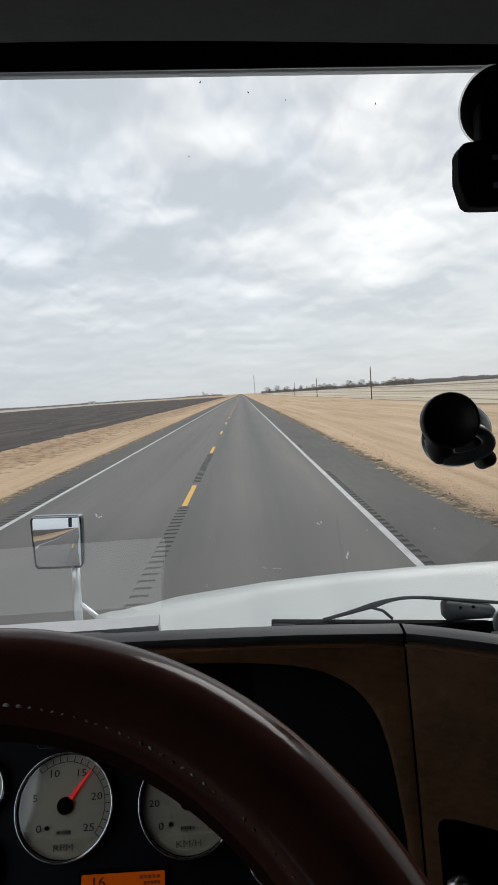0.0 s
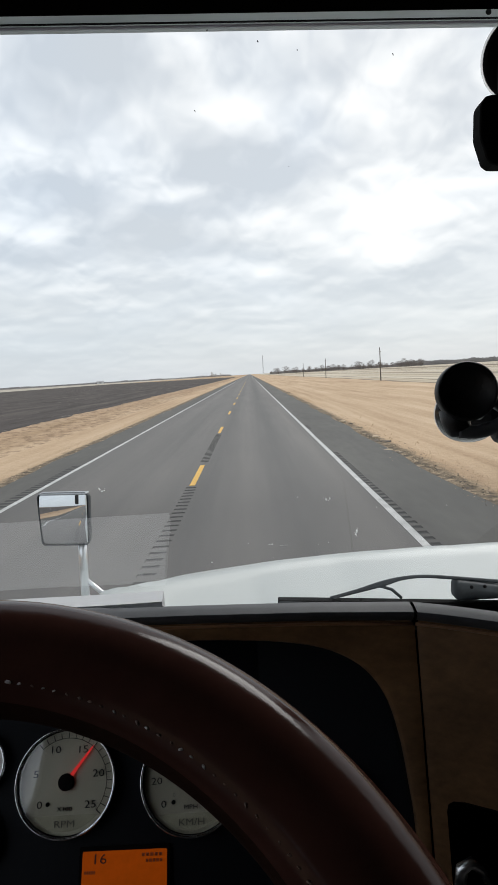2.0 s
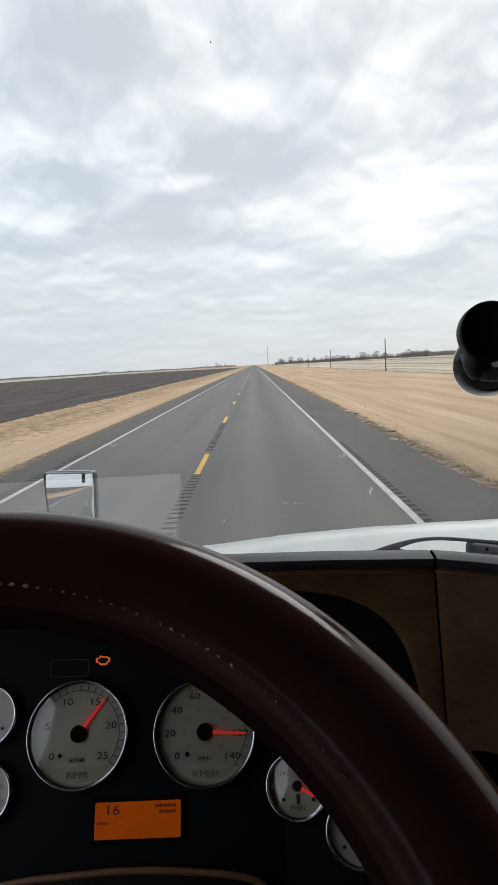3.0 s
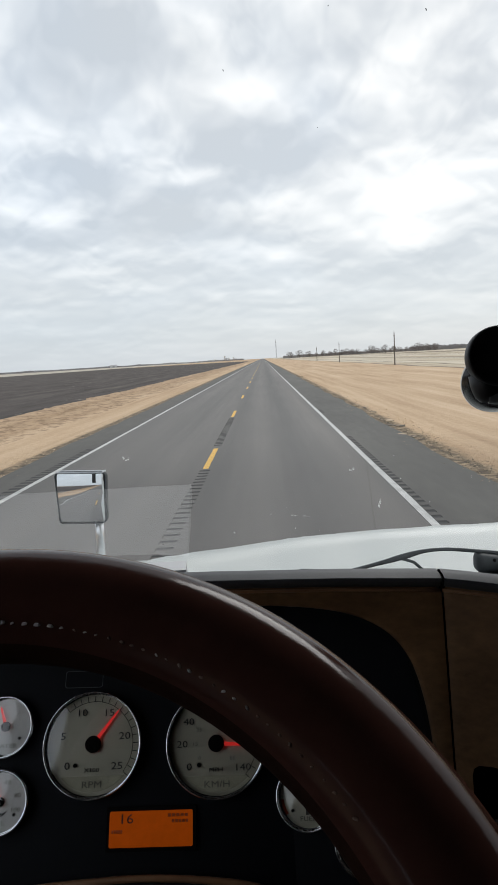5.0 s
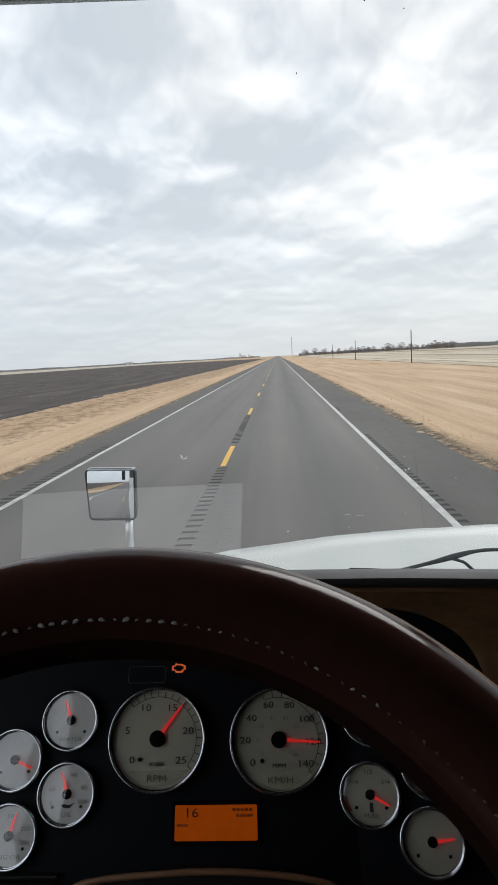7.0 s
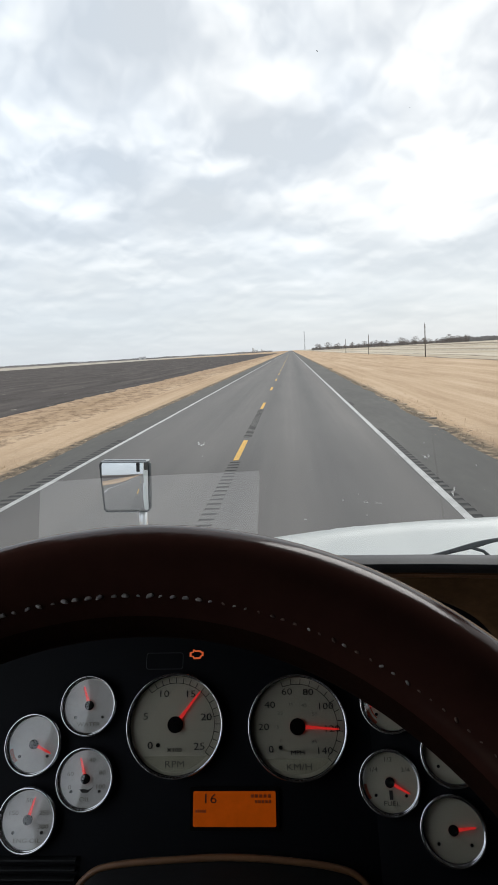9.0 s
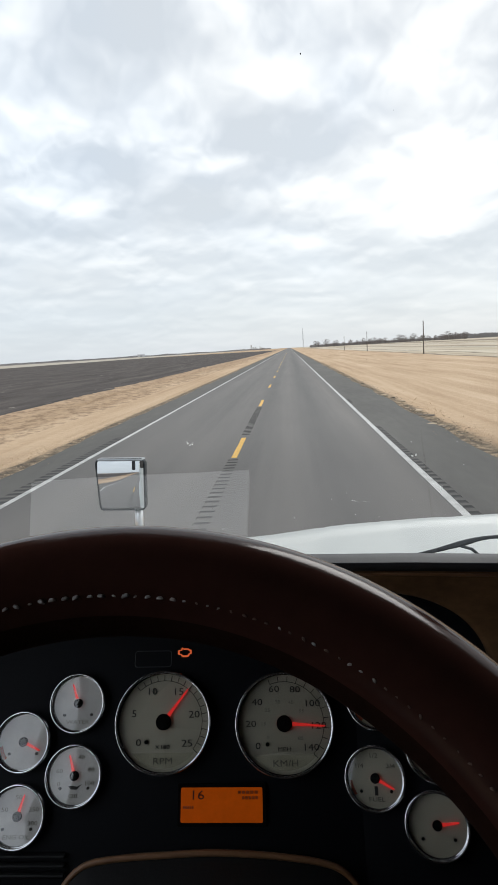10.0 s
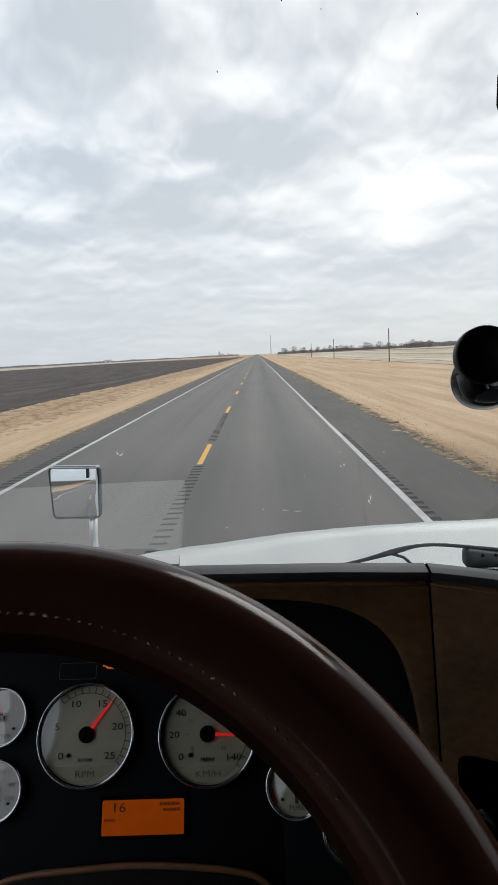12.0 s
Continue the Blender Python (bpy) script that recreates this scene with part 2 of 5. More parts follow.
# the same thread, darkened as painted shade
THREAD_SHADED = material("shaded_thread", (0.24, 0.15, 0.115), 0.6, scale=60)
DIAL = material("cream_dial", (0.56, 0.53, 0.41), 0.6, second=(0.50, 0.47, 0.36), scale=30)
# slight glow added to lift the name band
DIAL_DARK = material("glowing_olive_band", (0.36, 0.35, 0.26), 0.6, scale=30, emit=0.04)
# glow added in place of window light on the left dials
DIAL_WHITE_GLOW = material("glowing_silver_dial", (0.56, 0.56, 0.545), 0.5, second=(0.44, 0.44, 0.43), scale=45, emit=0.05)
INK = material("dial_ink", (0.03, 0.028, 0.025), 0.7, scale=60)
DULL = material("dull_ink", (0.13, 0.125, 0.10), 0.7, scale=60)
FAINT = material("faint_ink", (0.30, 0.29, 0.25), 0.7, scale=60)
# glow added to brighten the pointers
NEEDLE = material("glowing_red_needle", (0.80, 0.035, 0.03), 0.4, second=(0.70, 0.03, 0.025), scale=60, emit=0.30)
ZONE = material("red_dial_zone", (0.62, 0.10, 0.04), 0.6, scale=60)
LCD = material("amber_display", (0.60, 0.092, 0.002), 0.6, second=(0.40, 0.068, 0.002), scale=14, emit=0.16, spec=0.08)
GLOSSY = material("glossy_black_plastic", (0.006, 0.006, 0.008), 0.22, second=(0.004, 0.004, 0.006), scale=30, bump=0.05, bump_scale=200)
STRIP = material("blue_grey_strip", (0.16, 0.18, 0.24), 0.35, scale=80)
LCD_PALE = material("display_ink_pale", (0.42, 0.062, 0.003), 0.5, scale=60)
LCD_INK = material("display_ink", (0.10, 0.012, 0.003), 0.5, scale=60)
WARN = material("amber_warning_lamp", (0.95, 0.17, 0.05), 0.4, scale=60, emit=0.30)
CLEAR = bpy.data.materials.new("clear_soft_plastic")
CLEAR.use_nodes = True
CLEAR.node_tree.nodes.clear()
n = Nodes(CLEAR.node_tree)
n.add("ShaderNodeOutputMaterial", Surface=n.add("ShaderNodeMixShader", i0=0.5, i1=n.add("ShaderNodeBsdfTranslucent", Color=(0.9, 0.9, 0.9, 1)).outputs[0], i2=n.add("ShaderNodeBsdfTransparent", Color=(0.9, 0.9, 0.9, 1)).outputs[0]).outputs[0])
VISOR = bpy.data.materials.new("smoked_visor_plastic")
VISOR.use_nodes = True
VISOR.node_tree.nodes.clear()
n = Nodes(VISOR.node_tree)
vs_ = n.noise(n.stretch(n.add("ShaderNodeTexCoord").outputs["Object"], 1.5, 40, 60), 1.0, 4.0, 0.6).outputs["Fac"]
vc_ = n.ramp(vs_, ((0.35, (0.58, 0.61, 0.61)), (0.6, (0.74, 0.77, 0.765))))
n.add("ShaderNodeOutputMaterial", Surface=n.add("ShaderNodeMixShader", i0=0.5, i1=n.add("ShaderNodeBsdfTranslucent", Color=vc_).outputs[0], i2=n.add("ShaderNodeBsdfDiffuse", Color=(0.6, 0.61, 0.62, 1)).outputs[0]).outputs[0])
LINER = material("grey_headliner", (0.135, 0.142, 0.145), 0.9, second=(0.11, 0.116, 0.12), scale=30, bump=0.3, bump_scale=400)
SHELL = material("dark_cab_lining", (0.050, 0.047, 0.044), 0.9, second=(0.036, 0.034, 0.032), scale=8, bump=0.2)
SEAL = material("grey_window_seal", (0.84, 0.84, 0.85), 0.5, second=(0.62, 0.62, 0.64), scale=9, squash=(0.15, 1, 1))
BEAD = material("mauve_bead", (0.52, 0.47, 0.54), 0.5, scale=40)
PAPER = material("grey_paper", (0.64, 0.65, 0.66), 0.6, second=(0.56, 0.57, 0.58), scale=12)
POLE = material("weathered_pole", (0.20, 0.175, 0.15), 0.9, second=(0.10, 0.085, 0.075), scale=6)
STEEL = material("galvanised_steel", (0.45, 0.47, 0.49), 0.6, 0.3, scale=4)
# far trees and woods: greys lightened, haze put into the colour
BARK = material("bare_bark", (0.19, 0.165, 0.15), 0.95, second=(0.14, 0.122, 0.11), scale=2, spec=0.1)
TWIG = material("bare_twigs", (0.25, 0.225, 0.215), 0.95, second=(0.18, 0.162, 0.155), scale=0.2, spec=0.1)
HAZED_WOODS = material("far_woods", (0.38, 0.365, 0.36), 0.95, second=(0.27, 0.258, 0.252), scale=0.05, spec=0.1)
SIDING = material("white_siding", (0.78, 0.78, 0.77), 0.7, scale=1)
ROOFING = material("pale_roofing", (0.50, 0.50, 0.51), 0.8, scale=1)
SPOT = bpy.data.materials.new("dried_insect")
SPOT.use_nodes = True
SPOT.node_tree.nodes.clear()
n = Nodes(SPOT.node_tree)
tl = n.add("ShaderNodeBsdfTranslucent", Color=(0.85, 0.86, 0.85, 1))
df = n.add("ShaderNodeBsdfDiffuse", Color=(0.8, 0.8, 0.78, 1))
cl = n.add("ShaderNodeBsdfTransparent")
mx = n.add("ShaderNodeMixShader", i0=0.3, i1=tl.outputs[0], i2=df.outputs[0])
spotty = n.noise(n.add("ShaderNodeTexCoord").outputs["Object"], 900.0, 3.0).outputs["Fac"]
mx = n.add("ShaderNodeMixShader", i0=n.ramp(spotty, ((0.35, (0.9, 0.9, 0.9)), (0.6, (0.15, 0.15, 0.15)))), i1=mx.outputs[0], i2=cl.outputs[0])
n.add("ShaderNodeOutputMaterial", Surface=mx.outputs[0])
BUG = material("dark_insect", (0.03, 0.03, 0.03), 0.8, scale=300)

MIRROR = bpy.data.materials.new("mirror_glass")
MIRROR.use_nodes = True
_b = MIRROR.node_tree.nodes["Principled BSDF"]
_b.inputs["Metallic"].default_value, _b.inputs["Roughness"].default_value, _b.inputs["Base Color"].default_value = 1.0, 0.02, (0.88, 0.90, 0.92, 1)

GLASS = bpy.data.materials.new("windshield_glass")
GLASS.use_nodes = True
GLASS.node_tree.nodes.clear()
n = Nodes(GLASS.node_tree)
gl = n.add("ShaderNodeBsdfGlossy", Color=(1, 1, 1, 1), Roughness=0.0)
tr = n.add("ShaderNodeBsdfTransparent", Color=(0.97, 0.98, 0.975, 1))
fr = n.add("ShaderNodeFresnel", IOR=2.4)
# reflection is masked off the upper pane by height; its foot mirrors the dash
high = n.add("ShaderNodeSeparateXYZ", Vector=n.add("ShaderNodeTexCoord").outputs["Object"]).outputs[2]
bare = n.math("DIVIDE", n.math("SUBTRACT", 0.150, high), 0.05, clamp=True)
mixg = n.add("ShaderNodeMixShader", i0=n.math("MULTIPLY", fr.outputs[0], bare), i1=tr.outputs[0], i2=gl.outputs[0])
n.add("ShaderNodeOutputMaterial", Surface=mixg.outputs[0])

LENS = bpy.data.materials.new("clear_lens")
LENS.use_nodes = True
LENS.node_tree.nodes.clear()
n = Nodes(LENS.node_tree)
n.add("ShaderNodeOutputMaterial", Surface=n.add("ShaderNodeMixShader", i0=n.add("ShaderNodeFresnel", IOR=1.85).outputs[0], i1=n.add("ShaderNodeBsdfTransparent").outputs[0], i2=n.add("ShaderNodeBsdfGlossy", Color=(1, 1, 1, 1), Roughness=0.03).outputs[0]).outputs[0])

# ground: dry grass verges, a ploughed field and a pale stubble field, told apart by where they lie
GROUND = bpy.data.materials.new("fields_and_verges")
GROUND.use_nodes = True
n = Nodes(GROUND.node_tree)
b = GROUND.node_tree.nodes["Principled BSDF"]
gp = n.add("ShaderNodeTexCoord").outputs["Object"]
gx, gy, gz = n.add("ShaderNodeSeparateXYZ", Vector=gp).outputs
edge = n.noise(n.stretch(gp, 1, 0.5, 1), 0.25, 6.0, 0.65).outputs["Fac"]
edgey = n.math("MULTIPLY", n.math("SUBTRACT", edge, 0.5), 5.0)
xw = n.math("ADD", gx, edgey)
patch = n.noise(n.stretch(gp, 1, 0.10, 1), 0.45, 7.0, 0.62).outputs["Fac"]
blades = n.noise(n.stretch(gp, 1, 0.6, 1), 6.0, 6.0, 0.7).outputs["Fac"]
mown = n.noise(n.stretch(gp, 1, 0.03, 1), 0.7, 4.0, 0.6).outputs["Fac"]
streak = n.noise(n.stretch(gp, 1, 0.012, 1), 2.4, 4.0, 0.65).outputs["Fac"]
gmix = n.math("ADD", n.math("MULTIPLY", patch, 0.34), n.math("ADD", n.math("MULTIPLY", blades, 0.20), n.math("ADD", n.math("MULTIPLY", mown, 0.28), n.math("MULTIPLY", streak, 0.18))))
grass = n.ramp(gmix, ((0.37, (0.36, 0.240, 0.150)), (0.45, (0.48, 0.338, 0.218)), (0.52, (0.56, 0.405, 0.268)), (0.62, (0.65, 0.495, 0.345))))
weedf = n.math("MULTIPLY", n.math("SUBTRACT", 1.0, n.math("MULTIPLY", n.math("ABSOLUTE", n.math("ADD", xw, 11.2)), 0.42), clamp=True), n.math("MULTIPLY", n.math("SUBTRACT", patch, 0.36), 4.0, clamp=True))
grass = n.mix(n.math("MULTIPLY", weedf, 0.75), grass, (0.34, 0.225, 0.13))
clump = n.noise(n.stretch(gp, 1, 0.55, 1), 1.6, 6.0, 0.75).outputs["Fac"]
beside = n.math("MULTIPLY", n.math("LESS_THAN", gx, -8.6), n.math("MULTIPLY", n.math("SUBTRACT", clump, 0.47), 9.0, clamp=True))
grass = n.mix(n.math("MULTIPLY", beside, 0.72), grass, (0.21, 0.14, 0.09))
soilf = n.noise(n.stretch(gp, 1, 0.12, 1), 0.5, 7.0, 0.65).outputs["Fac"]
furrow = n.noise(n.stretch(gp, 1, 0.015, 1), 0.9, 5.0, 0.7).outputs["Fac"]
soilf = n.math("ADD", n.math("MULTIPLY", soilf, 0.78), n.math("MULTIPLY", furrow, 0.22))
soil = n.ramp(soilf, ((0.36, (0.062, 0.054, 0.050)), (0.50, (0.092, 0.080, 0.074)), (0.62, (0.128, 0.110, 0.098)), (0.72, (0.20, 0.165, 0.135))))
fleck = n.ramp(n.noise(n.stretch(gp, 1, 0.45, 1), 0.9, 3.0, 0.7).outputs["Fac"], ((0.66, (0, 0, 0)), (0.71, (1, 1, 1))))
soil = n.mix(n.math("MULTIPLY", fleck, 0.6), soil, (0.40, 0.36, 0.31))
stubf = n.noise(n.stretch(gp, 1, 0.02, 1), 0.12, 5.0, 0.6).outputs["Fac"]
stub = n.ramp(stubf, ((0.36, (0.38, 0.30, 0.21)), (0.46, (0.52, 0.44, 0.33)), (0.58, (0.64, 0.57, 0.46)), (0.72, (0.50, 0.40, 0.29))))
row = n.noise(n.stretch(gp, 1, 0.004, 1), 0.42, 3.0, 0.6).outputs["Fac"]
stub = n.mix(n.math("MULTIPLY", n.math("MULTIPLY", n.math("SUBTRACT", row, 0.55), 20.0, clamp=True), 0.85), stub, (0.13, 0.105, 0.085))
far_pale = (0.46, 0.41, 0.34)
c = grass
verge = n.math("ADD", n.math("ABSOLUTE", n.math("ADD", gx, 1.115)), n.math("MULTIPLY", n.math("SUBTRACT", n.noise(gp, 1.1, 6.0, 0.7).outputs["Fac"], 0.5), 1.1))
dirt = n.ramp(n.noise(gp, 3.0, 6.0, 0.7).outputs["Fac"], ((0.36, (0.075, 0.062, 0.05)), (0.52, (0.20, 0.155, 0.11)), (0.64, (0.46, 0.35, 0.23))))
c = n.mix(n.math("MULTIPLY", n.math("SUBTRACT", 5.42, verge), 3.0, clamp=True), c, dirt)
ploughed = n.math("MULTIPLY", n.math("LESS_THAN", xw, -13.2), n.math("LESS_THAN", n.math("ADD", gy, n.math("MULTIPLY", gx, 0.4)), 700.0))
c = n.mix(ploughed, c, soil)
c = n.mix(n.math("LESS_THAN", n.math("ADD", gx, n.math("MULTIPLY", edgey, 4.0)), -165.0), c, far_pale)
c = n.mix(n.math("LESS_THAN", n.math("ADD", gx, n.math("MULTIPLY", edgey, 6.0)), -430.0), c, (0.21, 0.19, 0.175))
c = n.mix(n.math("GREATER_THAN", n.math("ADD", gx, n.math("MULTIPLY", edgey, 0.5)), 21.5), c, stub)
ragged = n.math("MULTIPLY", n.math("SUBTRACT", n.noise(n.stretch(gp, 1, 0.2, 1), 0.8, 5.0, 0.7).outputs["Fac"], 0.5), 3.0)
for mid, half, strong in ((21.8, 1.0, 0.75), (47.0, 2.2, 0.6), (118.0, 16.0, 0.75)):   # field margins and bare furrows
    off = n.math("ABSOLUTE", n.math("SUBTRACT", n.math("ADD", gx, ragged), mid))
    c = n.mix(n.math("MULTIPLY", n.math("MULTIPLY", n.math("SUBTRACT", half, off), 1.5, clamp=True), strong), c, (0.17, 0.125, 0.09))
n.put(b, "Base Color", c)
n.put(b, "Roughness", 0.95)
n.put(b, "Specular IOR Level", 0.1)
hh = n.noise(gp, 5.0, 6.0, 0.7).outputs["Fac"]
n.put(b, "Normal", n.add("ShaderNodeBump", Strength=0.6, Distance=0.12, Height=hh).outputs[0])


# ---- building helpers ----
def mesh_object(name, bm, mat, smooth=False):
    me = bpy.data.meshes.new(name)
    bm.normal_update()
    bm.to_mesh(me)
    bm.free()
    for m in (mat if isinstance(mat, (list, tuple)) else [mat]):
        me.materials.append(m)
    if smooth:
        me.shade_smooth()
    return new(name, me)


def part(name, bm, mat, parent=None, label="", smooth=False, at=None):
    ob = mesh_object(name, bm, mat, smooth)
    ob.parent = parent
    if at is not None:
        ob.matrix_basis = at
    if label:
        tagged(ob, label)
    return ob


def empty(name, at=None):
    ob = new(name)
    ob.empty_display_size = 0.05
    if at is not None:
        ob.matrix_basis = at
    return ob


def box(x0, x1, y0, y1, z0, z1, bevel=0.0, bm=None, seg=2):
    own = bm is None
    bm = bm or bmesh.new()
    r = bmesh.ops.create_cube(bm, size=1.0, matrix=Matrix.Translation(((x0 + x1) / 2, (y0 + y1) / 2, (z0 + z1) / 2)) @ Matrix.Diagonal((x1 - x0, y1 - y0, z1 - z0, 1)))
    if bevel:
        es = {e for v in r["verts"] for e in v.link_edges}
        bmesh.ops.bevel(bm, geom=list(es), offset=bevel, segments=seg, affect="EDGES", profile=0.5)
    return bm


def grid(nu, nv, fn, bm=None, mat=0, closed_u=False):
    """A sheet of quads through fn(i, j)."""
    bm = bm or bmesh.new()
    vs = [[bm.verts.new(fn(i, j)) for j in range(nv)] for i in range(nu)]
    for i in range(nu if closed_u else nu - 1):
        for j in range(nv - 1):
            f = bm.faces.new((vs[i][j], vs[(i + 1) % nu][j], vs[(i + 1) % nu][j + 1], vs[i][j + 1]))
            f.material_index = mat
    return bm


def tube(points, radii, sides=10, bm=None, cap=True):
    """A round bar along points."""
    bm = bm or bmesh.new()
    pts = [Vector(p) for p in points]
    if not isinstance(radii, (list, tuple)):
        radii = [radii] * len(pts)
    rings = []
    prev = None
    for i, p in enumerate(pts):
        d = (pts[min(i + 1, len(pts) - 1)] - pts[max(i - 1, 0)]).normalized()
        a = prev if prev is not None else (Vector((0, 0, 1)) if abs(d.z) < 0.9 else Vector((1, 0, 0)))
        u = (a - d * a.dot(d)).normalized()
        prev = u
        w = d.cross(u)
        rings.append([bm.verts.new(p + radii[i] * (math.cos(k * math.tau / sides) * u + math.sin(k * math.tau / sides) * w)) for k in range(sides)])
    for r0, r1 in zip(rings, rings[1:]):
        for k in range(sides):
            bm.faces.new((r0[k], r0[(k + 1) % sides], r1[(k + 1) % sides], r1[k]))
    if cap:
        bm.faces.new(rings[0][::-1])
        bm.faces.new(rings[-1])
    return bm


def lathe(profile, sides=48, bm=None):
    """Turns (radius, height) pairs round local z."""
    return grid(sides, len(profile), lambda i, j: (profile[j][0] * math.cos(i * math.tau / sides), profile[j][0] * math.sin(i * math.tau / sides), profile[j][1]), bm, closed_u=True)


def slab(outline, z0, z1, bevel=0.0, bm=None):
    """A flat plate from an outline in local x, y."""
    bm = bm or bmesh.new()
    f = bm.faces.new([bm.verts.new((x, y, z0)) for x, y in outline])
    r = bmesh.ops.extrude_face_region(bm, geom=[f])
    bmesh.ops.translate(bm, verts=[v for v in r["geom"] if isinstance(v, bmesh.types.BMVert)], vec=(0, 0, z1 - z0))
    bmesh.ops.recalc_face_normals(bm, faces=bm.faces[:])
    if bevel:
        bmesh.ops.bevel(bm, geom=bm.edges[:], offset=bevel, segments=2, affect="EDGES", profile=0.5)
    return bm


def rounded(w, h, r, n=6):
    out = []
    for cx, cy, a0 in ((w / 2 - r, h / 2 - r, 0), (-w / 2 + r, h / 2 - r, 90), (-w / 2 + r, -h / 2 + r, 180), (w / 2 - r, -h / 2 + r, 270)):
        for k in range(n + 1):
            a = radians(a0 + 90 * k / n)
            out.append((cx + r * math.cos(a), cy + r * math.sin(a)))
    return out


def text_mesh(body_text, size, depth=0.0002):
    """Lettering as a mesh, centred on the origin."""
    cu = bpy.data.curves.new("lettering", "FONT")
    cu.body, cu.size, cu.align_x, cu.align_y, cu.extrude, cu.resolution_u = body_text, size, "CENTER", "CENTER", depth, 2
    tmp = new("lettering", cu)
    me = bpy.data.meshes.new_from_object(tmp)
    bpy.data.objects.remove(tmp)
    bpy.data.curves.remove(cu)
    return me


def lettering(name, body_text, size, mat, parent, at, label=""):
    me = text_mesh(body_text, size)
    me.materials.clear()
    me.materials.append(mat)
    ob = new(name, me)
    ob.parent, ob.matrix_basis = parent, at @ Matrix.Diagonal((1.18, 0.92, 1, 1))
    if label:
        tagged(ob, label)
    return ob


def spline(pts, n_):
    """Points on a smooth line through pts."""
    pts = [Vector(p) for p in pts]
    out = []
    for q in range(n_):
        k = q / (n_ - 1) * (len(pts) - 1)
        i = min(int(k), len(pts) - 2)
        f = k - i
        a, c0, c1, d = pts[max(0, i - 1)], pts[i], pts[i + 1], pts[min(len(pts) - 1, i + 2)]
        out.append(0.5 * ((2 * c0) + (c1 - a) * f + (2 * a - 5 * c0 + 4 * c1 - d) * f * f + (3 * c0 - a - 3 * c1 + d) * f ** 3))
    return out


def basis(origin, u, v):
    u, v = Vector(u).normalized(), Vector(v).normalized()
    w = u.cross(v)
    m = Matrix((u, v, w)).transposed().to_4x4()
    m.translation = Vector(origin)
    return m


def ease(x, table):
    """Smooth look-up in a table of (x, y)."""
    return float(np.interp(x, [a for a, _ in table], [c for _, c in table]))


# ---- ground, road ----
YEL, WR, WL = -1.33, 2.10, -4.75          # centre line, edge lines
EDGE_R, EDGE_L = 3.72, -5.95              # ends of the asphalt


def build_ground():
    xs = [-4000, -2000, -900, -400, -160, -80, -40, -20, -13.4, -12.6, -9.5, -7.5, -6.5, -6.25, EDGE_L + 0.5, -3, 1, EDGE_R - 0.5, 4.0, 4.3, 5.5, 8, 12, 16, 20, 24, 40, 80, 160, 400, 900, 2000, 4000]
    ht = {-6.25: -0.015, 4.0: -0.015, -13.4: -0.06, -12.6: 0.02, -9.5: -0.06, -7.5: -0.12, -6.5: -0.07, 4.3: -0.06, 5.5: -0.12, 8: -0.16, 12: -0.12, 16: -0.05, 20: -0.02}
    ys = [-2500, -900, -300, -120, -60, -20] + [i * 4.0 for i in range(0, 40)] + [170, 190, 220, 260, 320, 420, 600, 900, 1400, 2300, 4000]

    def at(i, j):
        x, y = xs[i], ys[j]
        z = ht.get(x, -0.08)
        if -4 < x < 2:
            z = -0.25
        elif EDGE_L < x < EDGE_R:
            z = -0.012
        elif abs(x) < 30:
            z += 0.10 * (noise.noise(Vector((x * 0.22, y * 0.07, 3.1)))) if abs(x) > 6.6 or x > 4.4 else 0
        return (x, y, z)

    bm = grid(len(xs), len(ys), at)
    bmesh.ops.recalc_face_normals(bm, faces=bm.faces[:])
    ob = mesh_object("ground", bm, GROUND, True)
    return tagged(ob, "flat farmland with dry tan verges, dark ploughed soil and pale stubble", "ground", kind="structure")


def strip(name, x0, x1, y0, y1, z0, z1, mat, label, category, wob=0.0, step=2.0):
    """A long band of the carriageway with thickness."""
    near_end = min(y1, 160.0)
    cuts = [y0] + [k * step for k in range(int(-20 / step), int(near_end / step) + 1) if k * step > y0] + ([400.0, 1000.0, y1] if y1 > 1000 else [])

    def at(i, j):
        w = wob * noise.noise(Vector((x0, cuts[j] * 0.35, 0.7 * i))) if i in ((0,) if wob < 0 else (3,)) or i in ((1,) if wob < 0 else (2,)) else 0
        return ((x0, z0), (x0, z1), (x1, z1), (x1, z0))[i][0] + w, cuts[j], ((x0, z0), (x0, z1), (x1, z1), (x1, z0))[i][1]

    bm = grid(4, len(cuts), at)
    bmesh.ops.recalc_face_normals(bm, faces=bm.faces[:])
    return tagged(mesh_object(name, bm, mat), label, category, kind="structure")


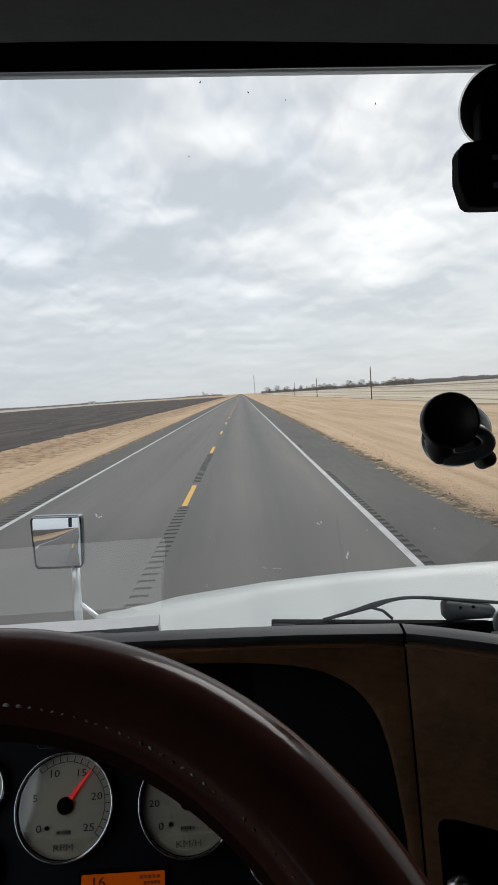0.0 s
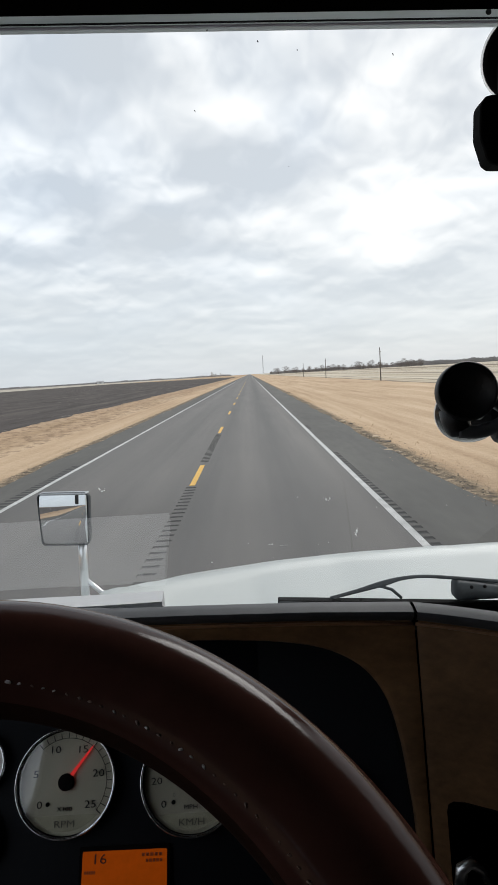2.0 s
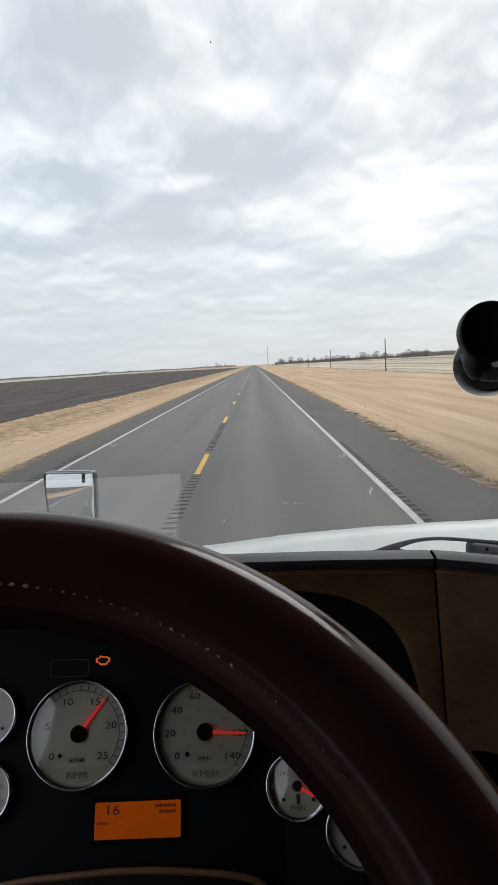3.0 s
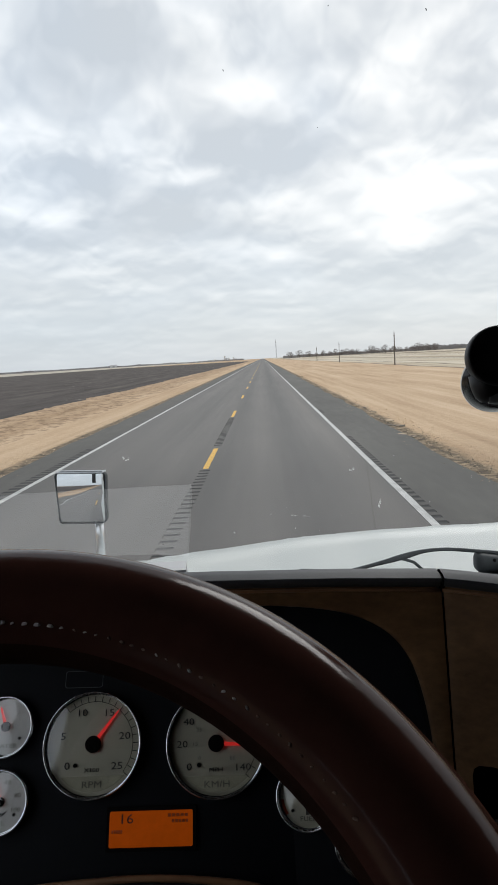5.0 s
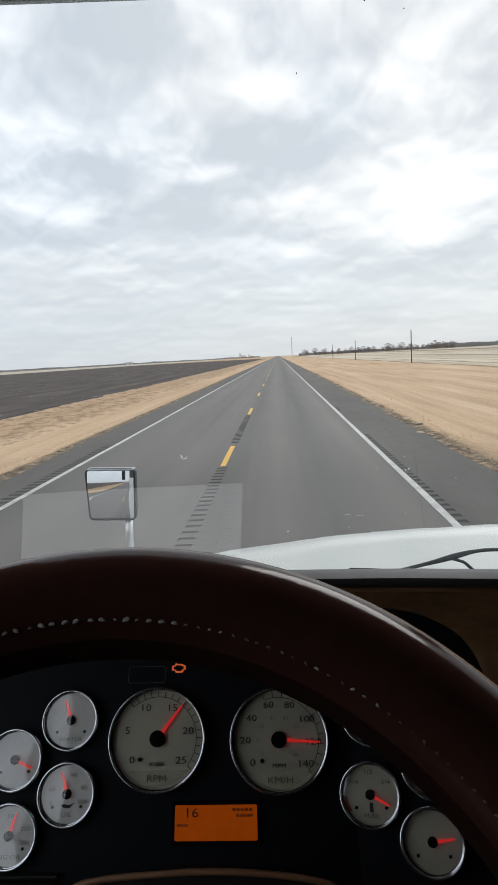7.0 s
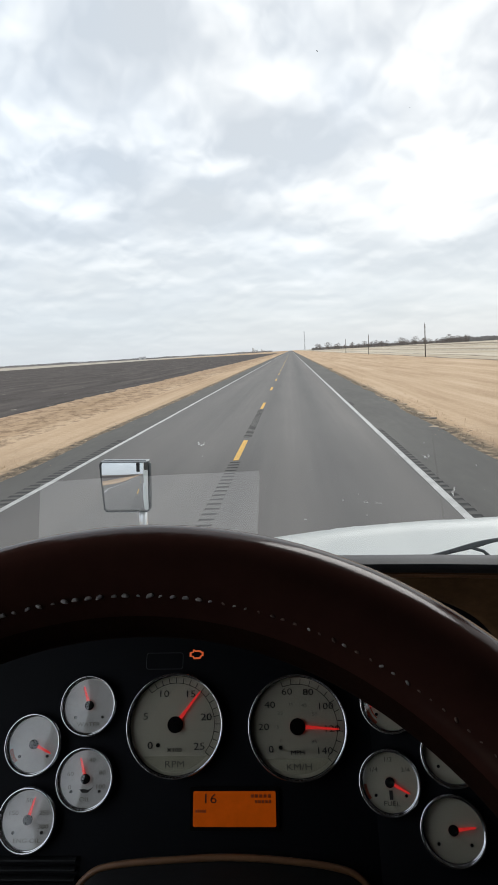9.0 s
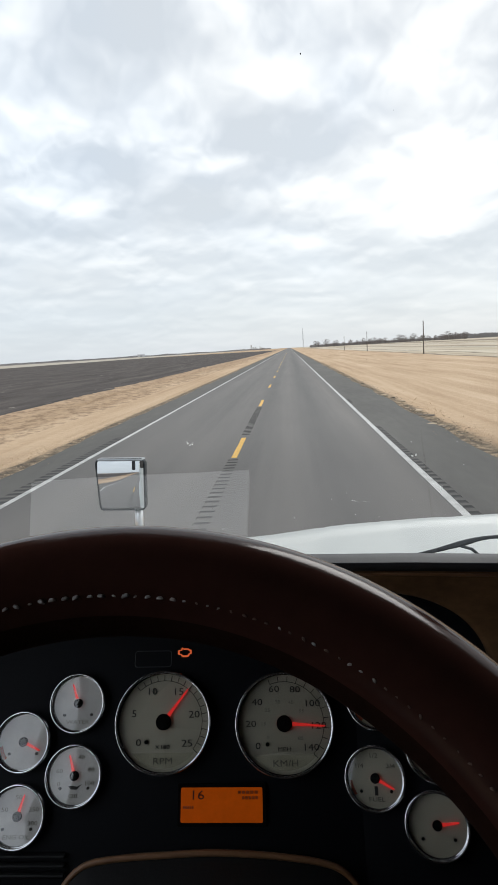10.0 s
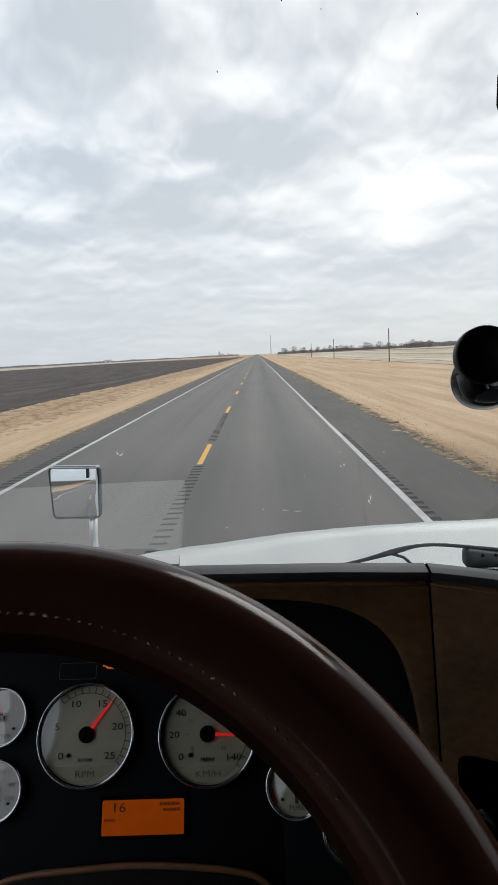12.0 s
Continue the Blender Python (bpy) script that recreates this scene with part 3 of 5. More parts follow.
def rumble(x0, x1, y0, y1, runs, label, base, deep, cutmat, floor):
    """A band of asphalt with milled grooves across it."""
    bm = bmesh.new()
    rows = []
    y = y0
    pitch = 0.31
    while y < y1:
        cut = any(a <= y < b for a, b in runs)
        rows += [(y, 0.0, 0), (y + 0.10, 0.0, 0)]
        if cut:
            rows += [(y + 0.140, -0.8 * deep, 1), (y + 0.185, -deep, 1), (y + 0.225, -0.8 * deep, 1), (y + 0.265, 0.0, 0)]
        y += pitch if cut else 1.24
    vs = [(bm.verts.new((x0, yy, z)), bm.verts.new((x1, yy, z))) for yy, z, _ in rows]
    for k in range(len(vs) - 1):
        f = bm.faces.new((vs[k][0], vs[k][1], vs[k + 1][1], vs[k + 1][0]))
        # groove walls are painted with the shade colour, floors take their own
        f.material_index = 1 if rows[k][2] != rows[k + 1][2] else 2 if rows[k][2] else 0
    for a, c in ((vs[0], 0), ):
        f = bm.faces.new((bm.verts.new((x0, 4000, 0)), bm.verts.new((x1, 4000, 0)), vs[-1][1], vs[-1][0]))
        g = bm.faces.new((vs[0][0], vs[0][1], bm.verts.new((x1, -600, 0)), bm.verts.new((x0, -600, 0))))
    bmesh.ops.recalc_face_normals(bm, faces=bm.faces[:])
    if bm.faces[0].normal.z < 0:
        bmesh.ops.reverse_faces(bm, faces=bm.faces[:])
    return tagged(mesh_object("rumble_strip", bm, [base, cutmat, floor]), label, "rumble strip", kind="structure")


def build_road():
    # carriageway bands between the milled strips
    strip("road", YEL + 0.11, WR + 0.06, -600, 4000, -0.2, 0.0, ASPHALT, "weathered grey asphalt lane", "road")
    strip("road", WL - 0.06, YEL - 0.11, -600, 4000, -0.2, 0.0, ASPHALT, "weathered grey asphalt oncoming lane", "road")
    strip("shoulder", WR + 0.20, EDGE_R, -600, 4000, -0.2, -0.004, SHOULDER, "dark asphalt shoulder with a ragged edge", "shoulder", 0.16, 0.5)
    strip("shoulder", EDGE_L, WL - 0.34, -600, 4000, -0.2, -0.004, SHOULDER, "dark asphalt shoulder with a ragged edge", "shoulder", -0.16, 0.5)
    rumble(YEL - 0.11, YEL + 0.11, -12, 150, ((-12, 13.3), (16.8, 25.4)), "milled rumble grooves along the centre line", ASPHALT, 0.016, MILLED_OLD_SHADE, ASPHALT)
    rumble(WR + 0.06, WR + 0.20, -12, 150, ((-12, 17.5), (24.5, 27.0)), "milled rumble grooves beside the edge line", SHOULDER, 0.016, MILLED_OLD_SHADE, MILLED_FAR_SHADE)
    rumble(WL - 0.34, WL - 0.06, -12, 150, ((2, 18),), "milled rumble grooves beside the far edge line", SHOULDER, 0.012, MILLED_FAR_SHADE, MILLED_FAR_SHADE)
    strip("edge_line", WR - 0.055, WR + 0.055, -600, 2500, 0.0, 0.005, LINE_WHITE, "worn white edge line", "road marking", 0.012, 0.5)
    strip("edge_line", WL - 0.055, WL + 0.055, -600, 2500, 0.0, 0.005, LINE_WHITE, "worn white edge line", "road marking", 0.012, 0.5)
    # yellow dashes, 3 m long every 12.2 m
    bm = box(-0.058, 0.058, 0, 3.1, 0.0, 0.006)
    first = mesh_object("centre_dash", bm, LINE_YELLOW)
    tagged(first, "yellow painted dash on the centre line", "road marking", "centre line dashes", "structure")
    first.matrix_basis = pose(YEL, 13.55, 0)
    for k in range(-4, 26):
        if k:
            copy_thing(first, pose(YEL, 13.55 + 12.2 * k, 0))


def tufts(name, places, label, mat):
    """Many blades of dead grass in one mesh."""
    vs, fs = [], []
    rnd = random.Random(5)
    for x, y, h, nb in places:
        for _ in range(nb):
            a, lean = rnd.uniform(0, math.tau), rnd.uniform(0.1, 0.9) * h
            bx, by = x + rnd.gauss(0, 0.09), y + rnd.gauss(0, 0.12)
            w = rnd.uniform(0.006, 0.016)
            hh = h * rnd.uniform(0.5, 1.1)
            k = len(vs)
            vs += [(bx - w * math.sin(a), by + w * math.cos(a), -0.14), (bx + w * math.sin(a), by - w * math.cos(a), -0.14),
                   (bx + lean * math.cos(a), by + lean * math.sin(a), -0.10 + hh)]
            fs.append((k, k + 1, k + 2))
    me = bpy.data.meshes.new(name)
    me.from_pydata(vs, [], fs)
    me.materials.append(mat)
    ob = new(name, me)
    return tagged(ob, label, "grass", kind="stuff")


build_ground()
build_road()
rnd = random.Random(2)
spots = []
for _ in range(3800):
    y = 7 + 75 * rnd.random() ** 1.6
    if rnd.random() < 0.5:
        x = EDGE_R + 0.2 + abs(rnd.gauss(0, 0.35))
    else:
        x = EDGE_L - 0.2 - abs(rnd.gauss(0, 0.35))
    spots.append((x, y, rnd.uniform(0.03, 0.10), 5))
tall = []
for _ in range(5200):   # low brown weeds in drifts on the far half of the verge, thicker along the ploughed field
    y = 11 + 120 * rnd.random() ** 1.3
    x = rnd.uniform(-13.3, -8.8)
    drift = noise.noise(Vector((x * 0.5, y * 0.09, 4.2))) + 0.5 * noise.noise(Vector((x * 1.3, y * 0.4, 1.7)))
    margin = math.exp(-((x + 12.7) / 0.45) ** 2)
    if rnd.random() < 1.1 * drift + 0.30 * margin:
        tall.append((x, y, rnd.uniform(0.03, 0.10) + 0.10 * margin * rnd.random(), 8))
tufts("dry_grass", spots, "short dead tan grass and weeds on the verges", GRASS)
tufts("dry_weeds", tall, "taller brown dead weeds along the ploughed field", WEED)


def clods():
    """Broken asphalt, clods and stones along the shoulder."""
    r = random.Random(8)
    vs, fs = [], []
    for _ in range(4200):
        y = 6 + 90 * r.random() ** 1.5
        right = r.random() < 0.65
        x = EDGE_R + 0.18 + r.gauss(0, 0.22) if right else EDGE_L - 0.1 + r.gauss(0, 0.17)
        w = r.uniform(0.008, 0.026)
        k = len(vs)
        z = -0.012
        a = r.uniform(0, math.tau)
        for q in range(4):
            b_ = a + q * math.tau / 4
            vs.append((x + w * r.uniform(0.7, 1.4) * math.cos(b_), y + 1.3 * w * r.uniform(0.7, 1.4) * math.sin(b_), z))
        vs.append((x + r.uniform(-0.4, 0.4) * w, y + r.uniform(-0.4, 0.4) * w, z + w * r.uniform(0.5, 1.0)))
        fs += [(k + q, k + (q + 1) % 4, k + 4) for q in range(4)]
    for _ in range(46):                     # pale broken slabs
        y, x = 16 + 60 * r.random() ** 1.3, EDGE_R + 0.22 + r.gauss(0, 0.10)
        w, h = r.uniform(0.06, 0.17), r.uniform(0.02, 0.05)
        k = len(vs)
        ring = [(w * r.uniform(0.7, 1.2) * math.cos(q * math.tau / 6), 1.7 * w * r.uniform(0.7, 1.2) * math.sin(q * math.tau / 6)) for q in range(6)]
        vs += [(x + dx, y + dy, -0.06) for dx, dy in ring] + [(x + 0.85 * dx, y + 0.85 * dy, h - 0.03 + r.uniform(-0.008, 0.008)) for dx, dy in ring]
        fs += [(k + q, k + (q + 1) % 6, k + 6 + (q + 1) % 6, k + 6 + q) for q in range(6)] + [tuple(range(k + 6, k + 12))]
    me = bpy.data.meshes.new("clods")
    me.from_pydata(vs, [], fs)
    me.materials.append(CLOD)
    tagged(new("clods", me), "small clods and broken asphalt along the shoulder edge", "gravel", kind="stuff")


clods()


# ---- distance ----
def build_pole(h):
    root = empty("utility_pole")
    part("post", tube([(0, 0, -0.6), (0, 0, h * 0.5), (0, 0, h)], [0.10, 0.085, 0.07], 10), POLE, root, smooth=True)
    part("crossarm", box(-0.14, 0.14, -0.04, 0.04, h - 0.52, h - 0.44, 0.01), POLE, root)
    part("insulator", lathe([(0, 0.24), (0.04, 0.22), (0.05, 0.10), (0.03, 0.0)], 10), STEEL, root, at=Matrix.Translation((0, 0, h)))
    return tagged(root, "weathered wooden utility pole on the dry verge", "utility pole", "poles along the road")


first = build_pole(5.1)
first.matrix_basis = pose(21.0, 105.0, 0)
for y in (177.0, 250.0):
    copy_thing(first, pose(20.6, y, 0, 0, random.uniform(-0.6, 0.6), 0))


def build_tower():
    root = empty("radio_mast", pose(31.5, 1500, 0))
    bm = bmesh.new()
    for k in range(3):
        a = k * math.tau / 3
        tube([(1.2 * math.cos(a), 1.2 * math.sin(a), -1), (0.7 * math.cos(a), 0.7 * math.sin(a), 43)], 0.22, 5, bm)
    part("mast_legs", bm, STEEL, root)
    for k in range(10):
        z = 2 + 4 * k
        bm = bmesh.new()
        for a in range(3):
            p, q = a * math.tau / 3, (a + 1) * math.tau / 3
            tube([(1.1 * math.cos(p), 1.1 * math.sin(p), z), (1.0 * math.cos(q), 1.0 * math.sin(q), z + 4)], 0.12, 4, bm)
        part("brace", bm, STEEL, root)
    return tagged(root, "slim grey steel lattice mast far down the road", "radio mast")


build_tower()


def build_barn():
    root = empty("farm_shed", pose(-480, 2100, 0, 0, 0, 12))
    part("wall", box(-11, 11, -6, 6, -0.5, 6), SIDING, root)
    bm = bmesh.new()
    f = bm.faces.new([bm.verts.new(p) for p in ((-12, -7, 6), (-12, 7, 6), (-12, 0, 9))])
    r = bmesh.ops.extrude_face_region(bm, geom=[f])
    bmesh.ops.translate(bm, verts=[v for v in r["geom"] if isinstance(v, bmesh.types.BMVert)], vec=(24, 0, 0))
    bmesh.ops.recalc_face_normals(bm, faces=bm.faces[:])
    part("roof", bm, ROOFING, root)
    part("door", box(-3, 3, -6.2, -6.0, -0.2, 4.5), ROOFING, root)
    return tagged(root, "small white farm shed with a grey roof among fields", "shed")


build_barn()


def build_elevator(x, y, s):
    root = empty("grain_elevator", pose(x, y, 0))
    for k in range(3):
        part("silo", lathe([(0, 13 * s), (4 * s, 11 * s), (4 * s, -1)], 14), SIDING, root, at=Matrix.Translation((k * 8.4 * s, 0, 0)), smooth=True)
    part("head_house", box(-3 * s, 3 * s, -3 * s, 3 * s, 0, 19 * s), SIDING, root)
    return tagged(root, "pale grain elevator with silos on the horizon", "grain elevator", "grain elevators")


build_elevator(-150, 2600, 1.0)
build_elevator(-118, 2650, 0.7)
build_elevator(-205, 2800, 0.6)


def build_tree(seed, h):
    r = random.Random(seed)
    root = empty("bare_tree")
    trunk = tube([(0, 0, -0.5), (0.05 * h * r.uniform(-1, 1), 0, 0.25 * h), (0.04 * h * r.uniform(-1, 1), 0, 0.55 * h)], [0.035 * h, 0.028 * h, 0.015 * h], 6)
    for _ in range(9):
        a, z = r.uniform(0, math.tau), r.uniform(0.2, 0.5) * h
        reach = r.uniform(0.22, 0.42) * h
        tube([(0, 0, z), (0.5 * reach * math.cos(a), 0.5 * reach * math.sin(a), z + 0.18 * h), (reach * math.cos(a), reach * math.sin(a), z + r.uniform(0.28, 0.46) * h)], [0.013 * h, 0.009 * h, 0.004 * h], 4, trunk)
    part("trunk", trunk, BARK, root)
    vs, fs = [], []
    for _ in range(900):
        a, u = r.uniform(0, math.tau), r.random() ** 0.5
        zz = r.uniform(0.20, 1.0)
        rad = u * 0.46 * h * math.sin(math.pi * min(1, (zz - 0.12) / 0.92)) ** 0.6 * (0.75 + 0.7 * noise.noise(Vector((2.2 * math.cos(a), 2.2 * math.sin(a), 4 * zz + 3 * seed))))
        p = Vector((rad * math.cos(a), rad * math.sin(a), zz * h))
        d = Vector((p.x * 0.6 + r.gauss(0, 0.15 * h), p.y * 0.6 + r.gauss(0, 0.15 * h), 0.25 * h)).normalized() * r.uniform(0.05, 0.12) * h
        w = Vector((r.gauss(0, 1), r.gauss(0, 1), r.gauss(0, 1))).normalized() * 0.007 * h
        k = len(vs)
        vs += [p - w, p + w, p + d]
        fs.append((k, k + 1, k + 2))
    me = bpy.data.meshes.new("crown")
    me.from_pydata(vs, [], fs)
    me.materials.append(TWIG)
    ob = new("crown", me)
    ob.parent = root
    return tagged(root, "leafless tree with a twiggy rounded crown in a field row", "tree", "bare trees along the fields")


rt = random.Random(11)
kinds = [build_tree(s, h) for s, h in ((1, 9.0), (2, 7.0), (3, 10.5), (4, 8.0), (5, 9.5), (6, 6.0))]
spot = 0
azd = 2.2
for k in range(190):
    azd += rt.choice((0.02, 0.03, 0.04, 0.06, 0.09, 0.14))
    d = 1080 - 16 * azd + rt.uniform(-90, 90)
    grown = rt.choice((0.44, 0.5, 0.56, 0.62, 0.68, 0.76, 0.85, 1.1))
    src = kinds[k % 6]
    m = Matrix.Translation((d * math.sin(radians(azd)), d * math.cos(radians(azd)), -0.1)) @ pose(0, 0, 0, 0, 0, rt.uniform(0, 360)) @ Matrix.Diagonal((grown * rt.uniform(0.9, 1.3), grown * rt.uniform(0.9, 1.3), grown, 1))
    if k < 6:
        src.matrix_basis = m
    else:
        copy_thing(src, m)


def build_woods(name, az0, az1, dist, height, count, label, seed):
    """A far belt of bare woods: many small upright clumps."""
    r = random.Random(seed)
    vs, fs = [], []
    for k in range(count):
        azd = radians(az0 + (az1 - az0) * r.random())
        d = dist * r.uniform(0.97, 1.06)
        x, y = d * math.sin(azd), d * math.cos(azd)
        top = height * (0.60 + 0.26 * noise.noise(Vector((math.degrees(azd) * 0.9, seed, 0.5))) + 0.12 * noise.noise(Vector((math.degrees(azd) * 17.0, seed, 1.5)))) * r.uniform(0.5, 1.0)
        w = height * r.uniform(0.012, 0.05)
        px, py = math.cos(azd) * w, -math.sin(azd) * w
        n0 = len(vs)
        b0 = r.uniform(-0.3, 0.35) * height
        vs += [(x - px, y - py, b0 - 1), (x + px, y + py, b0 - 1), (x + px * 0.5, y + py * 0.5, max(top, b0 + 1)), (x - px * 0.6, y - py * 0.6, max(top, b0 + 1) * r.uniform(0.8, 1.05))]
        fs.append((n0, n0 + 1, n0 + 2, n0 + 3))
    me = bpy.data.meshes.new(name)
    me.from_pydata(vs, [], fs)
    me.materials.append(HAZED_WOODS)
    return tagged(new(name, me), label, "woods", kind="stuff")


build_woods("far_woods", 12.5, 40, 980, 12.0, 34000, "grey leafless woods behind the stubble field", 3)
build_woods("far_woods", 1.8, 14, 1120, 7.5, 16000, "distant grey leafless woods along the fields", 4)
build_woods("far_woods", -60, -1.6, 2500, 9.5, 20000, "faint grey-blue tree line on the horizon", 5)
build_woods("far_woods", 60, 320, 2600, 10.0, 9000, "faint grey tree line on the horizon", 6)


# ---- truck: hood, windshield, cab ----
MID = 0.62                                  # centre line of the truck


def hood_z(x, y):
    u = -abs(x - MID) + MID                 # mirrored about the middle
    prof = ease(u, ((-0.95, 1.535), (-0.80, 1.562), (-0.64, 1.582), (-0.50, 1.600), (-0.38, 1.622), (-0.26, 1.650), (-0.16, 1.661), (-0.05, 1.671), (0.05, 1.681), (0.2, 1.689), (0.35, 1.693), (0.5, 1.695), (0.62, 1.695)))
    yc = ease(u, ((-0.45, 0.95), (-0.3, 1.05), (-0.15, 1.32), (0.0, 1.52), (0.2, 1.66), (0.62, 1.72)))
    if y <= 2.2:
        g = -0.285 * (y - 2.0)
        if y < yc:
            g = -0.285 * (yc - 2.0) + 0.02 * (y - yc)
    else:
        g = -0.057 - 0.285 * (y - 2.2) - 0.42 * (y - 2.2) ** 2
    fender = -0.165 - 0.5 * (y - 2.3) ** 2     # the wheel arch stands lower than the bonnet
    k = min(1.0, max(0.0, (-0.27 - u) / 0.16))
    k = k * k * (3 - 2 * k)
    g = g * (1 - k) + fender * k
    if u > -0.45:                           # soft raised crease
        g += 0.007 * math.exp(-((y - yc) / 0.035) ** 2) - 0.006
    return prof + g


def build_hood():
    root = empty("truck_hood", pose(MID, 2.0, 1.0))
    xs = [MID + 1.57 * k / 78 for k in range(-78, 79)]
    ys = [0.90 + 0.025 * k for k in range(96)]
    bm = grid(len(xs), len(ys), lambda i, j: (xs[i] - MID, ys[j] - 2.0, hood_z(xs[i], ys[j]) - 1.0))
    bmesh.ops.recalc_face_normals(bm, faces=bm.faces[:])
    if sum(f.normal.z for f in bm.faces) < 0:
        bmesh.ops.reverse_faces(bm, faces=bm.faces[:])
    r = bmesh.ops.extrude_edge_only(bm, edges=[e for e in bm.edges if e.is_boundary])
    for v in r["geom"]:
        if isinstance(v, bmesh.types.BMVert):
            v.co.z -= 0.5
    part("bonnet", bm, PAINT, root, smooth=True)
    return tagged(root, "glossy white sloping truck hood with a soft crease", "truck hood")


build_hood()


def build_hood_mirror():
    root = empty("hood_mirror", pose(-0.64, 2.36, 1.47))
    inv = root.matrix_basis.inverted()
    n_ = Vector((0.044, -0.996, 0.043)).normalized()
    u = Vector((1, 0, 0)) - n_ * n_.x
    u = (u + Vector((0, 0, -0.045))).normalized()
    v = n_.cross(u)
    m = inv @ basis((-0.689, 2.325, 1.780), u, v)
    # rounded case, its slightly smaller foot leaning inward
    bm = bmesh.new()
    rings = []
    for s, z in ((0.78, -0.062), (0.96, -0.05), (1.0, -0.02), (1.0, 0.004), (0.965, 0.008), (0.955, 0.002)):
        rings.append([bm.verts.new((px * s + (0.012 if px < 0 and py < 0 else 0) * 1.0, py * s, z)) for px, py in rounded(0.186, 0.192, 0.018)])
    for a, c in zip(rings, rings[1:]):
        for k in range(len(a)):
            bm.faces.new((a[k], a[(k + 1) % len(a)], c[(k + 1) % len(a)], c[k]))
    bm.faces.new(rings[0][::-1])
    bmesh.ops.recalc_face_normals(bm, faces=bm.faces[:])
    part("case", bm, RUBBER, root, "dark grey rounded mirror case", True, m)
    part("top_trim", box(-0.085, 0.085, 0.0895, 0.0955, -0.05, 0.009, 0.003), STEEL, root, "grey metal top edge", False, m)
    # dark bar added on the glass as the bracket's reflection
    part("bracket_reflection", box(0.044, 0.056, 0.055, 0.088, 0.004, 0.009, 0.002), BLACK, root, "dark bar in place of the bracket's reflection", False, m)
    R = 1.0
    nn = 14
    bm = grid(nn, nn, lambda i, j: (lambda px, py: (px + (0.010 * (0.5 - py / 0.178) if px < 0 and py < 0 else 0), py, 0.0075 - (px * px + py * py) / (2 * R)))((i / (nn - 1) - 0.5) * 0.170, (j / (nn - 1) - 0.5) * 0.176))
    if sum(f.normal.z for f in bm.faces) < 0:
        bmesh.ops.reverse_faces(bm, faces=bm.faces[:])
    part("mirror_glass", bm, MIRROR, root, "convex mirror glass", True, m)
    base = hood_z(-0.645, 2.36) - 0.01
    part("post", tube([inv @ Vector(p) for p in ((-0.636, 2.352, 1.70), (-0.639, 2.356, 1.62), (-0.645, 2.36, base))], 0.0158, 14), CHROME, root, smooth=True)
    part("brace", tube([inv @ Vector(p) for p in ((-0.641, 2.358, 1.545), (-0.575, 2.36, 1.482), (-0.560, 2.36, 1.462), (-0.55, 2.36, hood_z(-0.55, 2.36) - 0.01))], 0.009, 12), CHROME, root, smooth=True)
    return tagged(root, "square hood mirror on a bright steel post", "hood mirror")


build_hood_mirror()

RAKE = radians(23)


def shield(x, z, off=0.0):
    """A point of the windshield's inner face; off: metres outwards."""
    y = 0.833 - (z - 2.005) * math.tan(RAKE) - 0.045 * ((x - MID) / 1.2) ** 2 + 0.0123
    return Vector((x, y + off * math.cos(RAKE), z + off * math.sin(RAKE)))


def build_windshield():
    root = empty("windshield", pose(MID, 0.8, 2.0))
    inv = root.matrix_basis.inverted()
    nx, nz = 30, 12
    bm = bmesh.new()
    grid(nx, nz, lambda i, j: inv @ shield(-0.545 + 2.33 * i / (nx - 1), 1.90 + 0.71 * j / (nz - 1)), bm, 0)
    for f in bm.faces:
        f.material_index = 0
    part("pane", bm, [GLASS], root, smooth=True).visible_shadow = False
    for z, name in ((2.606, "top_seal"), (1.925, "bottom_seal")):
        part(name, tube([inv @ shield(-0.545 + 2.33 * i / 39, z) for i in range(40)], 0.008, 8), MATT, root, "black rubber seal", True)
    return tagged(root, "large raked truck windshield with a grey seal", "windshield")


build_windshield()


def disc_facing(profile, origin, axis, sides=48):
    z = Vector(axis).normalized()
    x = Vector((1, 0, 0)) - z * z.x
    return lathe(profile, sides), basis(origin, x, z.cross(x))


